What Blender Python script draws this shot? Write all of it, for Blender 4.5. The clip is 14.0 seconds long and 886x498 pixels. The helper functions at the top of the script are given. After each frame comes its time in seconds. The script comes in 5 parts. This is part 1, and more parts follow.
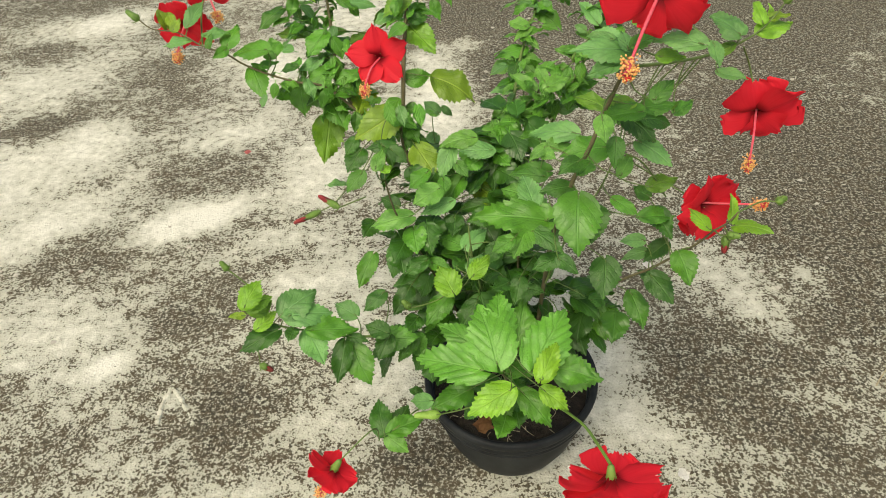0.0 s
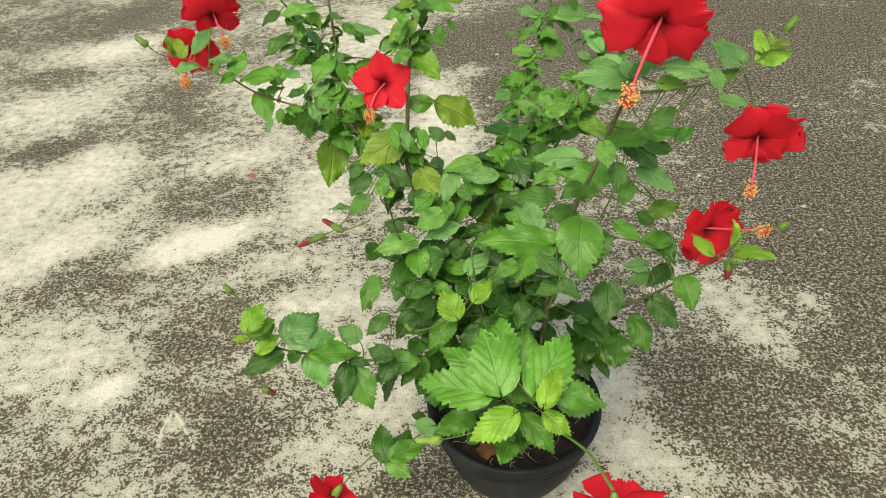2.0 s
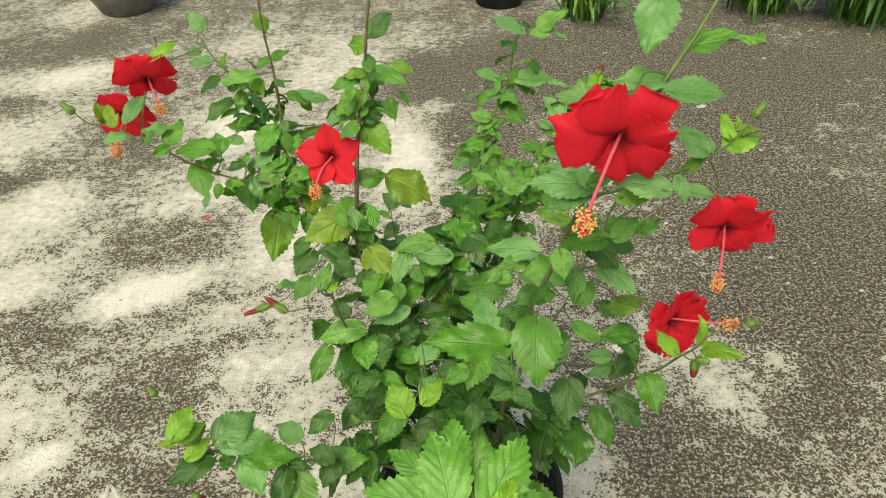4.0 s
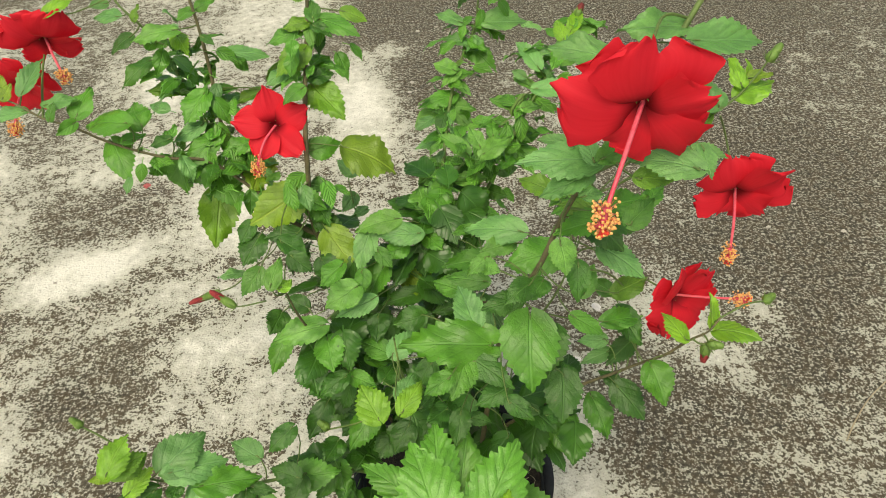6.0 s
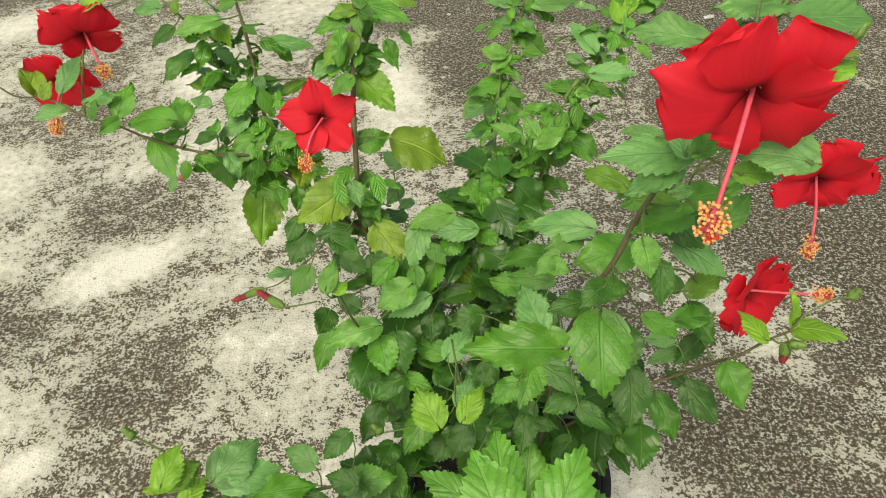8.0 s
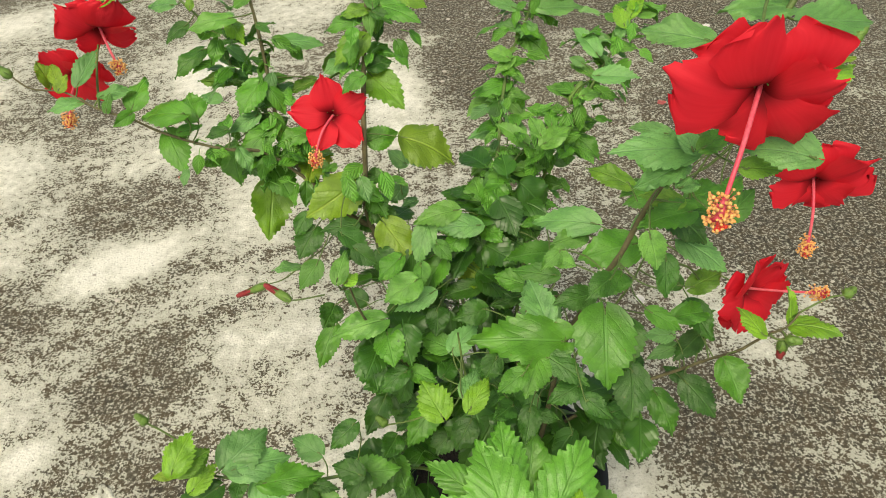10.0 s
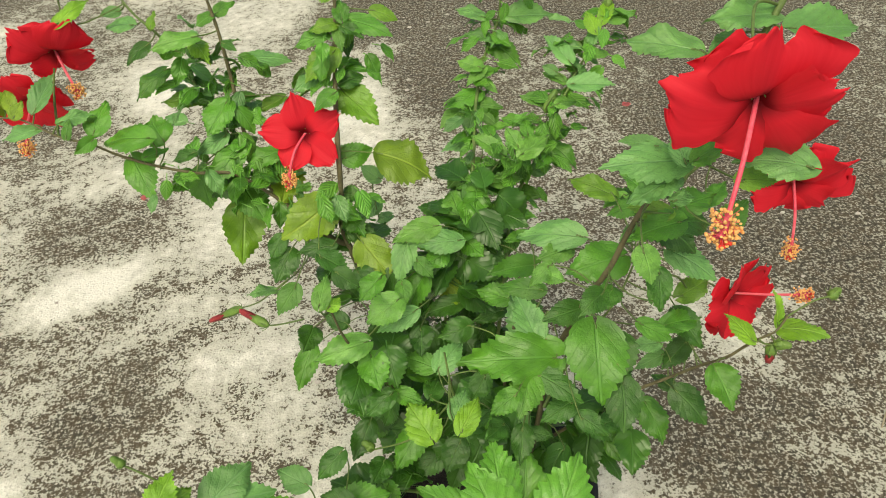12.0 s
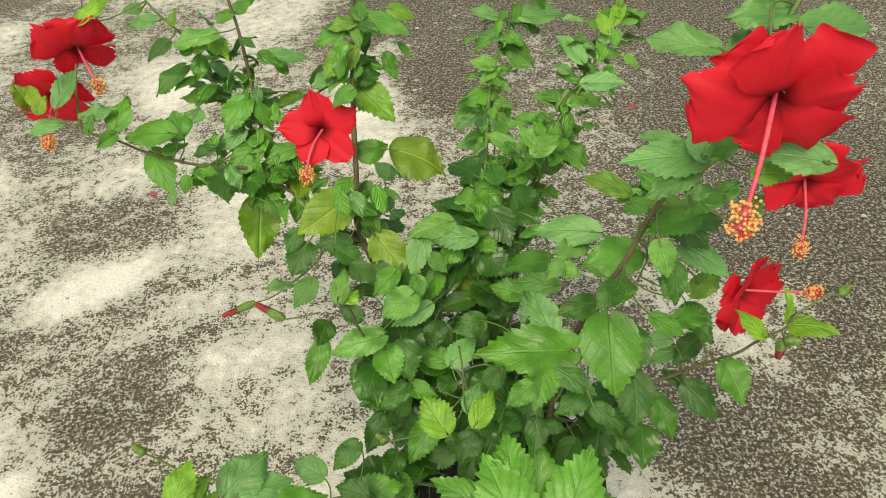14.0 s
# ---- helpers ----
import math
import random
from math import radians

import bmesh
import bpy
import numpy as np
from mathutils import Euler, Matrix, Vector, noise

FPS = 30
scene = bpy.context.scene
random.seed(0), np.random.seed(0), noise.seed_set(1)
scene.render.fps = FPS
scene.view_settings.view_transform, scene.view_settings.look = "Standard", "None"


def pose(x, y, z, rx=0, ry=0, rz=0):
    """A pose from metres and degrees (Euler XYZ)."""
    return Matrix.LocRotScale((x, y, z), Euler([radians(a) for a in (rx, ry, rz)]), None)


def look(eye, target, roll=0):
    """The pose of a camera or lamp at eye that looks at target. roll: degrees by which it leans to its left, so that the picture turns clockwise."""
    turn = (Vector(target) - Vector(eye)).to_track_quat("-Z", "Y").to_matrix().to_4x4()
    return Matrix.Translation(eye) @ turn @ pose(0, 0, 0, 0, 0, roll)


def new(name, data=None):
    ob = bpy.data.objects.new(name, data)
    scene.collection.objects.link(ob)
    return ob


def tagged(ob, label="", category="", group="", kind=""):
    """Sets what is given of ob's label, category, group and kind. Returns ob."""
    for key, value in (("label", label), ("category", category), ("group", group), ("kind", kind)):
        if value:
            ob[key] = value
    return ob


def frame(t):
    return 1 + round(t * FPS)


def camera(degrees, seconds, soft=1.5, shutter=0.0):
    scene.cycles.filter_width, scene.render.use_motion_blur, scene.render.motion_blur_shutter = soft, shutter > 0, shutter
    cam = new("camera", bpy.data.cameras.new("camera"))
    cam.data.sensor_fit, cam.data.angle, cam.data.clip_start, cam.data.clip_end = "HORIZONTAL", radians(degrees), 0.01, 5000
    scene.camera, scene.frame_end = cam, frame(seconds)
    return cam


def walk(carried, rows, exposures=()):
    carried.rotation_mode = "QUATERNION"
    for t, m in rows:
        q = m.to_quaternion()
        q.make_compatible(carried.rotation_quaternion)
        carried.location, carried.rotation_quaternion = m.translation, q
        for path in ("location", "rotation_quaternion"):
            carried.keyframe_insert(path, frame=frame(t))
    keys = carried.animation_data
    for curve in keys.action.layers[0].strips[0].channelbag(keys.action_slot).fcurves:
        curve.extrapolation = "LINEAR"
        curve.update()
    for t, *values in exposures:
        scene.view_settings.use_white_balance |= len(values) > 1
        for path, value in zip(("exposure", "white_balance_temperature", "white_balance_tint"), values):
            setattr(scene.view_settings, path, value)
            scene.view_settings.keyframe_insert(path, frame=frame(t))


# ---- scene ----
cam = camera(64.0, 14.0, 0.9)
PATH = [
    (0, (0.125, -0.053, 1.16), (-0.019, 1.473, -0.125), -3.9),
    (0.5, (0.126, -0.054, 1.161), (-0.028, 1.49, -0.101), -3.9),
    (1, (0.126, -0.054, 1.16), (-0.032, 1.504, -0.083), -3.8),
    (1.5, (0.126, -0.055, 1.161), (-0.028, 1.515, -0.068), -3.7),
    (2, (0.127, -0.055, 1.161), (-0.029, 1.514, -0.07), -3.8),
    (2.5, (0.126, -0.055, 1.161), (-0.03, 1.511, -0.074), -3.9),
    (3, (0.127, -0.053, 1.159), (-0.021, 1.483, -0.112), -4.7),
    (3.4, (0.134, -0.038, 1.174), (-0.034, 1.458, -0.143), -3.8),
    (3.5, (0.142, -0.04, 1.177), (-0.018, 1.497, -0.093), -2.6),
    (3.7, (0.152, -0.006, 1.199), (0.028, 1.594, 0.005), -1.8),
    (5.8, (0.135, 0.193, 1.156), (0.203, 1.669, -0.193), -1.2),
    (6, (0.136, 0.187, 1.154), (0.168, 1.678, -0.179), -2.1),
    (6.5, (0.133, 0.191, 1.154), (0.007, 1.708, -0.143), -5.0),
    (7, (0.114, 0.209, 1.147), (-0.009, 1.704, -0.176), -4.2),
    (7.5, (0.119, 0.213, 1.145), (0.038, 1.701, -0.19), -6.5),
    (8, (0.103, 0.226, 1.14), (0.06, 1.69, -0.223), -4.9),
    (8.2, (0.108, 0.223, 1.139), (0.076, 1.683, -0.227), -4.7),
    (10.3, (0.085, 0.206, 1.147), (0.066, 1.688, -0.196), -3.5),
    (10.5, (0.09, 0.208, 1.15), (0.086, 1.705, -0.178), -4.8),
    (11, (0.081, 0.232, 1.142), (0.153, 1.71, -0.203), -4.2),
    (11.5, (0.074, 0.237, 1.141), (0.138, 1.706, -0.215), -3.9),
    (12, (0.071, 0.23, 1.142), (0.147, 1.708, -0.204), -3.5),
    (12.5, (0.075, 0.223, 1.144), (0.161, 1.715, -0.186), -3.7),
    (13, (0.068, 0.229, 1.143), (0.115, 1.705, -0.206), -3.8),
    (13.5, (0.062, 0.229, 1.142), (0.128, 1.699, -0.213), -3.7),
    (14, (0.056, 0.218, 1.145), (0.127, 1.7, -0.197), -3.2),
]
walk(cam, [(t, look(eye, target, roll)) for t, eye, target, roll in PATH], [(0, 0.15, 7500, 2), (14, 0.15, 7500, 2)])

# ---- light ----
SUN_UP, SUN_TURN = 58.0, 200.0
world = bpy.data.worlds.new("sky")
scene.world = world
world.use_nodes = True
wn = world.node_tree.nodes
sky = wn.new("ShaderNodeTexSky")
sky.sky_type, sky.sun_disc = "NISHITA", False
sky.sun_elevation, sky.sun_rotation = radians(SUN_UP), radians(SUN_TURN)
sky.dust_density, sky.air_density, sky.ozone_density = 6.0, 1.0, 0.6
world.node_tree.links.new(sky.outputs["Color"], wn["Background"].inputs["Color"])
wn["Background"].inputs["Strength"].default_value = 0.132
sun_data = bpy.data.lights.new("sun", "SUN")
sun_data.energy, sun_data.angle, sun_data.color = 1.15, radians(30), (1.0, 0.97, 0.92)
sun = new("sun", sun_data)
sun.rotation_euler = Euler((radians(90 - SUN_UP), 0, radians(180 - SUN_TURN)))


# ---- node helpers ----
def material(name, rough=0.6, metal=0.0):
    m = bpy.data.materials.new(name)
    m.use_nodes = True
    b = m.node_tree.nodes["Principled BSDF"]
    b.inputs["Roughness"].default_value, b.inputs["Metallic"].default_value = rough, metal
    return m, m.node_tree.nodes, m.node_tree.links, b


def value(nodes, links, op, a, b=None, c=None, clamp=False):
    n = nodes.new("ShaderNodeMath")
    n.operation, n.use_clamp = op, clamp
    for i, v in enumerate((a, b, c)):
        if v is None:
            continue
        if isinstance(v, (int, float)):
            n.inputs[i].default_value = v
        else:
            links.new(v, n.inputs[i])
    return n.outputs[0]


def noise_tex(nodes, links, co, scale, detail=3.0, rough=0.55):
    n = nodes.new("ShaderNodeTexNoise")
    n.inputs["Scale"].default_value, n.inputs["Detail"].default_value, n.inputs["Roughness"].default_value = scale, detail, rough
    links.new(co, n.inputs["Vector"])
    return n.outputs["Fac"]


def mix(nodes, links, fac, a, b, blend="MIX"):
    n = nodes.new("ShaderNodeMix")
    n.data_type, n.blend_type = "RGBA", blend
    for sock, v in ((n.inputs[0], fac), (n.inputs[6], a), (n.inputs[7], b)):
        if isinstance(v, (int, float)):
            sock.default_value = v
        elif isinstance(v, tuple):
            sock.default_value = (*v, 1)
        else:
            links.new(v, sock)
    return n.outputs[2]


def ramp(nodes, links, fac, lo, hi):
    n = nodes.new("ShaderNodeMapRange")
    n.interpolation_type = "SMOOTHSTEP"
    n.inputs["From Min"].default_value, n.inputs["From Max"].default_value = lo, hi
    links.new(fac, n.inputs["Value"])
    return n.outputs["Result"]


def bump(nodes, links, bsdf, height, strength, distance):
    n = nodes.new("ShaderNodeBump")
    n.inputs["Strength"].default_value, n.inputs["Distance"].default_value = strength, distance
    links.new(height, n.inputs["Height"])
    links.new(n.outputs["Normal"], bsdf.inputs["Normal"])


# ---- materials ----
def concrete_material():
    m, n, l, b = material("weathered_concrete", 0.92)
    co = n.new("ShaderNodeTexCoord").outputs["Object"]
    at = n.new("ShaderNodeAttribute")
    at.attribute_name = "growth"
    growth = at.outputs["Fac"]
    broad = noise_tex(n, l, co, 2.6, 5, 0.62)
    mid = noise_tex(n, l, co, 12, 6, 0.72)
    patch = noise_tex(n, l, co, 36, 4, 0.65)
    clump = ramp(n, l, noise_tex(n, l, co, 44, 3, 0.6), 0.30, 0.70)
    fine = ramp(n, l, noise_tex(n, l, co, 112, 3, 0.6), 0.30, 0.70)
    grain = ramp(n, l, noise_tex(n, l, co, 200, 2, 0.5), 0.30, 0.70)
    # how much of the surface the dark algae cover here
    cover = value(n, l, "ADD", growth, value(n, l, "MULTIPLY_ADD", broad, 1.8, -0.90))
    cover = value(n, l, "ADD", cover, value(n, l, "MULTIPLY_ADD", mid, 3.0, -1.50))
    cover = value(n, l, "ADD", cover, value(n, l, "MULTIPLY_ADD", patch, 2.6, -1.30))
    speck = value(n, l, "MULTIPLY_ADD", fine, 0.42, value(n, l, "MULTIPLY_ADD", grain, 0.44, value(n, l, "MULTIPLY", clump, 0.14)))
    rank = ramp(n, l, speck, 0.18, 0.82)
    share = value(n, l, "MULTIPLY_ADD", cover, 1.00, 0.05, clamp=True)
    edge = value(n, l, "ADD", rank, value(n, l, "MINIMUM", share, 0.90))
    mask = ramp(n, l, edge, 0.82, 1.38)
    film = ramp(n, l, cover, 0.2, 1.4)
    pale = mix(n, l, ramp(n, l, mid, 0.3, 0.7), (0.445, 0.452, 0.375), (0.585, 0.595, 0.500))
    pale = mix(n, l, value(n, l, "MULTIPLY", film, 0.60), pale, (0.30, 0.287, 0.232))
    pale = mix(n, l, value(n, l, "MULTIPLY", ramp(n, l, cover, 0.35, -1.0), 0.9), pale, (0.83, 0.83, 0.745))
    pale = mix(n, l, value(n, l, "MULTIPLY", grain, 0.13), pale, (0.30, 0.29, 0.23))
    thick = ramp(n, l, growth, 0.45, 1.15)
    dark = mix(n, l, thick, mix(n, l, fine, (0.185, 0.172, 0.128), (0.075, 0.069, 0.050)), mix(n, l, fine, (0.125, 0.116, 0.088), (0.040, 0.037, 0.028)))
    dark = mix(n, l, value(n, l, "MULTIPLY", ramp(n, l, patch, 0.42, 0.62), 0.55), dark, (0.105, 0.082, 0.050))
    col = mix(n, l, mask, pale, dark)
    # loose pale chips and black pits
    chips = ramp(n, l, noise_tex(n, l, co, 190, 1, 0.4), 0.70, 0.77)
    col = mix(n, l, value(n, l, "MULTIPLY", chips, 0.75), col, (0.66, 0.65, 0.56))
    pits = ramp(n, l, noise_tex(n, l, co, 84, 2, 0.5), 0.30, 0.24)
    col = mix(n, l, value(n, l, "MULTIPLY", pits, 0.8), col, (0.045, 0.040, 0.030))
    l.new(col, b.inputs["Base Color"])
    h = value(n, l, "MULTIPLY_ADD", grain, 0.5, value(n, l, "MULTIPLY", mask, 0.7))
    h = value(n, l, "ADD", h, value(n, l, "MULTIPLY", mid, 1.2))
    bump(n, l, b, h, 0.5, 0.004)
    b.inputs["Specular IOR Level"].default_value = 0.25
    return m


def leaf_material(name, blade, vein, rough=0.36, crease=0.09):
    m, n, l, b = material(name, rough)
    uv = n.new("ShaderNodeUVMap").outputs["UV"]
    sep = n.new("ShaderNodeSeparateXYZ")
    l.new(uv, sep.inputs[0])
    side = value(n, l, "ABSOLUTE", value(n, l, "SUBTRACT", sep.outputs["X"], 0.5))
    co = n.new("ShaderNodeTexCoord").outputs["Object"]
    whole = value(n, l, "ADD", n.new("ShaderNodeObjectInfo").outputs["Random"], n.new("ShaderNodeNewGeometry").outputs["Random Per Island"])
    rand = value(n, l, "FRACT", value(n, l, "MULTIPLY", whole, 3.7))
    off = n.new("ShaderNodeVectorMath")
    off.operation = "MULTIPLY_ADD"
    l.new(rand, off.inputs[0])
    off.inputs[1].default_value = (9.1, 5.3, 7.7)
    l.new(co, off.inputs[2])
    blotch = noise_tex(n, l, off.outputs[0], 3.0, 4, 0.6)
    # five pairs of side veins run forward from the midrib, a little uneven
    slant = value(n, l, "SUBTRACT", sep.outputs["Y"], value(n, l, "MULTIPLY", side, 0.98))
    slant = value(n, l, "ADD", slant, value(n, l, "MULTIPLY_ADD", blotch, 0.10, -0.05))
    wave = value(n, l, "ABSOLUTE", value(n, l, "SUBTRACT", value(n, l, "FRACT", value(n, l, "MULTIPLY", slant, 5.0)), 0.5))
    lines = ramp(n, l, wave, 0.44, 0.5)
    valley = ramp(n, l, wave, 0.10, 0.5)
    rib = ramp(n, l, value(n, l, "MULTIPLY", side, -1.0), -0.034, -0.008)
    dk = tuple(c * 0.74 for c in blade)
    lt = (min(1, blade[0] * 1.35), min(1, blade[1] * 1.22), blade[2] * 1.15)
    col = mix(n, l, ramp(n, l, blotch, 0.3, 0.7), dk, lt)
    col = mix(n, l, value(n, l, "MULTIPLY", rand, 0.22), col, (blade[0] * 1.6, blade[1] * 1.08, blade[2] * 0.8))
    # leaves darkened or brightened at random, imitating uneven light on them
    shade = value(n, l, "FRACT", value(n, l, "MULTIPLY", rand, 7.31))
    col = mix(n, l, value(n, l, "MULTIPLY", ramp(n, l, shade, 0.5, 1.0), 0.55), col, tuple(c * 0.50 for c in blade))
    col = mix(n, l, value(n, l, "MULTIPLY", ramp(n, l, shade, 0.35, 0.0), 0.50), col, (min(1, blade[0] * 1.5), min(1, blade[1] * 1.42), blade[2] * 1.5))
    # shade of the pleats, painted into the colour along the side veins
    col = mix(n, l, value(n, l, "MULTIPLY", valley, crease), col, tuple(c * 0.55 for c in blade))
    col = mix(n, l, value(n, l, "MULTIPLY", lines, 0.5 * crease), col, vein)
    fine = noise_tex(n, l, off.outputs[0], 26.0, 3, 0.6)
    col = mix(n, l, value(n, l, "MULTIPLY", ramp(n, l, fine, 0.35, 0.75), 0.30), col, tuple(c * 0.6 for c in blade))
    col = mix(n, l, value(n, l, "MULTIPLY", rib, 0.42), col, vein)
    spots = ramp(n, l, noise_tex(n, l, off.outputs[0], 14.0, 2, 0.5), 0.71, 0.76)
    col = mix(n, l, value(n, l, "MULTIPLY", spots, 0.5), col, (0.16, 0.12, 0.04))
    l.new(col, b.inputs["Base Color"])
    b.inputs["Specular IOR Level"].default_value = 0.5
    h = value(n, l, "MULTIPLY_ADD", blotch, 1.3, value(n, l, "MULTIPLY_ADD", fine, 0.35, value(n, l, "MULTIPLY", valley, -0.9 * crease)))
    h = value(n, l, "SUBTRACT", h, value(n, l, "MAXIMUM", value(n, l, "MULTIPLY", lines, 0.15), value(n, l, "MULTIPLY", rib, 0.6)))
    bump(n, l, b, h, 0.5 + 0.4 * crease, 0.003)
    out = n["Material Output"]
    tr = n.new("ShaderNodeBsdfTranslucent")
    l.new(mix(n, l, 0.5, col, (blade[0] * 2.6, min(1, blade[1] * 2.0), blade[2]), "MIX"), tr.inputs["Color"])
    ms = n.new("ShaderNodeMixShader")
    ms.inputs[0].default_value = 0.09
    l.new(b.outputs[0], ms.inputs[1])
    l.new(tr.outputs[0], ms.inputs[2])
    l.new(ms.outputs[0], out.inputs["Surface"])
    return m


def mottled(name, a, c, scale, rough=0.6, relief=0.3, depth=0.002):
    m, n, l, b = material(name, rough)
    co = n.new("ShaderNodeTexCoord").outputs["Object"]
    f = noise_tex(n, l, co, scale, 5, 0.65)
    g = noise_tex(n, l, co, scale * 7, 3, 0.6)
    l.new(mix(n, l, ramp(n, l, value(n, l, "MULTIPLY_ADD", g, 0.4, f), 0.45, 0.95), a, c), b.inputs["Base Color"])
    bump(n, l, b, value(n, l, "MULTIPLY_ADD", g, 0.5, f), relief, depth)
    return m


def petal_material():
    m, n, l, b = material("red_petal", 0.62)
    uv = n.new("ShaderNodeUVMap").outputs["UV"]
    sep = n.new("ShaderNodeSeparateXYZ")
    l.new(uv, sep.inputs[0])
    st = n.new("ShaderNodeMapping")
    st.inputs["Scale"].default_value = (26, 1.6, 1)
    l.new(uv, st.inputs[0])
    streak = noise_tex(n, l, st.outputs[0], 1.0, 3, 0.5)
    # dark red throat, reaching further out to include painted shadow between the petals
    throat = ramp(n, l, sep.outputs["Y"], 0.42, 0.10)
    col = mix(n, l, streak, (0.72, 0.013, 0.032), (0.86, 0.030, 0.058))
    col = mix(n, l, throat, col, (0.16, 0.001, 0.006))
    l.new(col, b.inputs["Base Color"])
    b.inputs["Specular IOR Level"].default_value = 0.25
    bump(n, l, b, streak, 0.18, 0.002)
    tr = n.new("ShaderNodeBsdfTranslucent")
    l.new(mix(n, l, 0.5, col, (0.9, 0.02, 0.03)), tr.inputs["Color"])
    ms = n.new("ShaderNodeMixShader")
    ms.inputs[0].default_value = 0.32
    l.new(b.outputs[0], ms.inputs[1])
    l.new(tr.outputs[0], ms.inputs[2])
    l.new(ms.outputs[0], n["Material Output"].inputs["Surface"])
    return m


def plastic_material():
    m = mottled("black_plastic", (0.014, 0.016, 0.018), (0.032, 0.036, 0.040), 14, 0.52, 0.12, 0.001)
    m.node_tree.nodes["Principled BSDF"].inputs["Specular IOR Level"].default_value = 0.14
    return m


CONCRETE = concrete_material()
LEAF = {
    # darker copy of green_leaf: mostly the crown's shade put into the colour
    "d": leaf_material("dark_shaded_leaf", (0.042, 0.152, 0.017), (0.11, 0.26, 0.06)),
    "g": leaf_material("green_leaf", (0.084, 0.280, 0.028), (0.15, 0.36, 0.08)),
    "l": leaf_material("fresh_leaf", (0.114, 0.355, 0.042), (0.22, 0.48, 0.11), crease=0.32),
    "f": leaf_material("smooth_leaf", (0.132, 0.362, 0.058), (0.22, 0.46, 0.12), 0.35, 0.07),
    # paler, greyer copy of green_leaf with the sky's sheen put into its colour
    "b": leaf_material("sky_sheen_leaf", (0.132, 0.350, 0.096), (0.21, 0.42, 0.17), 0.35, 0.13),
    "v": leaf_material("olive_leaf", (0.125, 0.300, 0.025), (0.22, 0.38, 0.07)),
    "y": leaf_material("yellowing_leaf", (0.180, 0.345, 0.027), (0.35, 0.48, 0.07)),
    "z": leaf_material("young_leaf", (0.200, 0.470, 0.036), (0.32, 0.57, 0.09), crease=0.16),
}
PETAL = petal_material()
BARK = mottled("brown_green_bark", (0.085, 0.080, 0.038), (0.165, 0.150, 0.075), 60, 0.8, 0.5)
TWIG = mottled("green_twig", (0.095, 0.155, 0.040), (0.16, 0.25, 0.065), 50, 0.6)
CALYX = mottled("green_calyx", (0.105, 0.21, 0.036), (0.18, 0.31, 0.06), 60, 0.5)
YOUNG = mottled("fresh_bud", (0.19, 0.36, 0.05), (0.30, 0.48, 0.10), 60, 0.5)
COLUMN = mottled("pink_column", (0.70, 0.05, 0.10), (0.80, 0.15, 0.20), 80, 0.45)
POLLEN = mottled("yellow_pollen", (0.85, 0.40, 0.11), (0.90, 0.60, 0.25), 300, 0.8)
STIGMA = mottled("red_stigma", (0.70, 0.03, 0.02), (0.75, 0.08, 0.04), 200, 0.5)
BUD_RED = mottled("wine_bud", (0.20, 0.012, 0.020), (0.40, 0.055, 0.055), 50, 0.55)
WITHERED = mottled("withered_petal", (0.10, 0.012, 0.015), (0.26, 0.05, 0.04), 70, 0.8)
PLASTIC = plastic_material()
SOIL = mottled("dark_soil", (0.007, 0.006, 0.005), (0.038, 0.029, 0.021), 45, 0.95, 1.0, 0.01)
DEAD = mottled("dead_leaf_brown", (0.17, 0.075, 0.030), (0.34, 0.17, 0.07), 22, 0.75)
WHITE = mottled("white_petal_scrap", (0.88, 0.87, 0.84), (0.95, 0.94, 0.92), 60, 0.7)
PINK = mottled("faded_pink_petal", (0.52, 0.10, 0.11), (0.66, 0.22, 0.20), 60, 0.7)
STRAW = mottled("dry_straw", (0.36, 0.31, 0.20), (0.50, 0.45, 0.31), 40, 0.8)
GREY_POT = mottled("grey_cement_pot", (0.10, 0.10, 0.085), (0.19, 0.18, 0.155), 12, 0.85)

# ---- object helpers ----
PLACE = {}


def link(name, mesh, parent=None, m=Matrix(), label=""):
    """A mesh object at the world pose m, under parent where one is given."""
    ob = new(name, mesh)
    ob.matrix_basis = PLACE[parent].inverted() @ m if parent else m
    ob.parent = parent
    PLACE[ob] = m.copy()
    return tagged(ob, label)


def to_mesh(bm, name, mat, smooth=True):
    me = bpy.data.meshes.new(name)
    bm.to_mesh(me)
    bm.free()
    me.materials.append(mat)
    if smooth:
        me.polygons.foreach_set("use_smooth", [True] * len(me.polygons))
    return me


def spline(points, steps=5):
    """A smooth line through the points."""
    p = [Vector(q) for q in points]
    if len(p) < 3:
        return [p[0].lerp(p[-1], i / steps) for i in range(steps + 1)]
    out = []
    for i in range(len(p) - 1):
        a, b, c, d = p[max(i - 1, 0)], p[i], p[i + 1], p[min(i + 2, len(p) - 1)]
        for k in range(steps):
            t = k / steps
            out.append(0.5 * (2 * b + (c - a) * t + (2 * a - 5 * b + 4 * c - d) * t * t + (3 * b - a - 3 * c + d) * t ** 3))
    return out + [p[-1]]


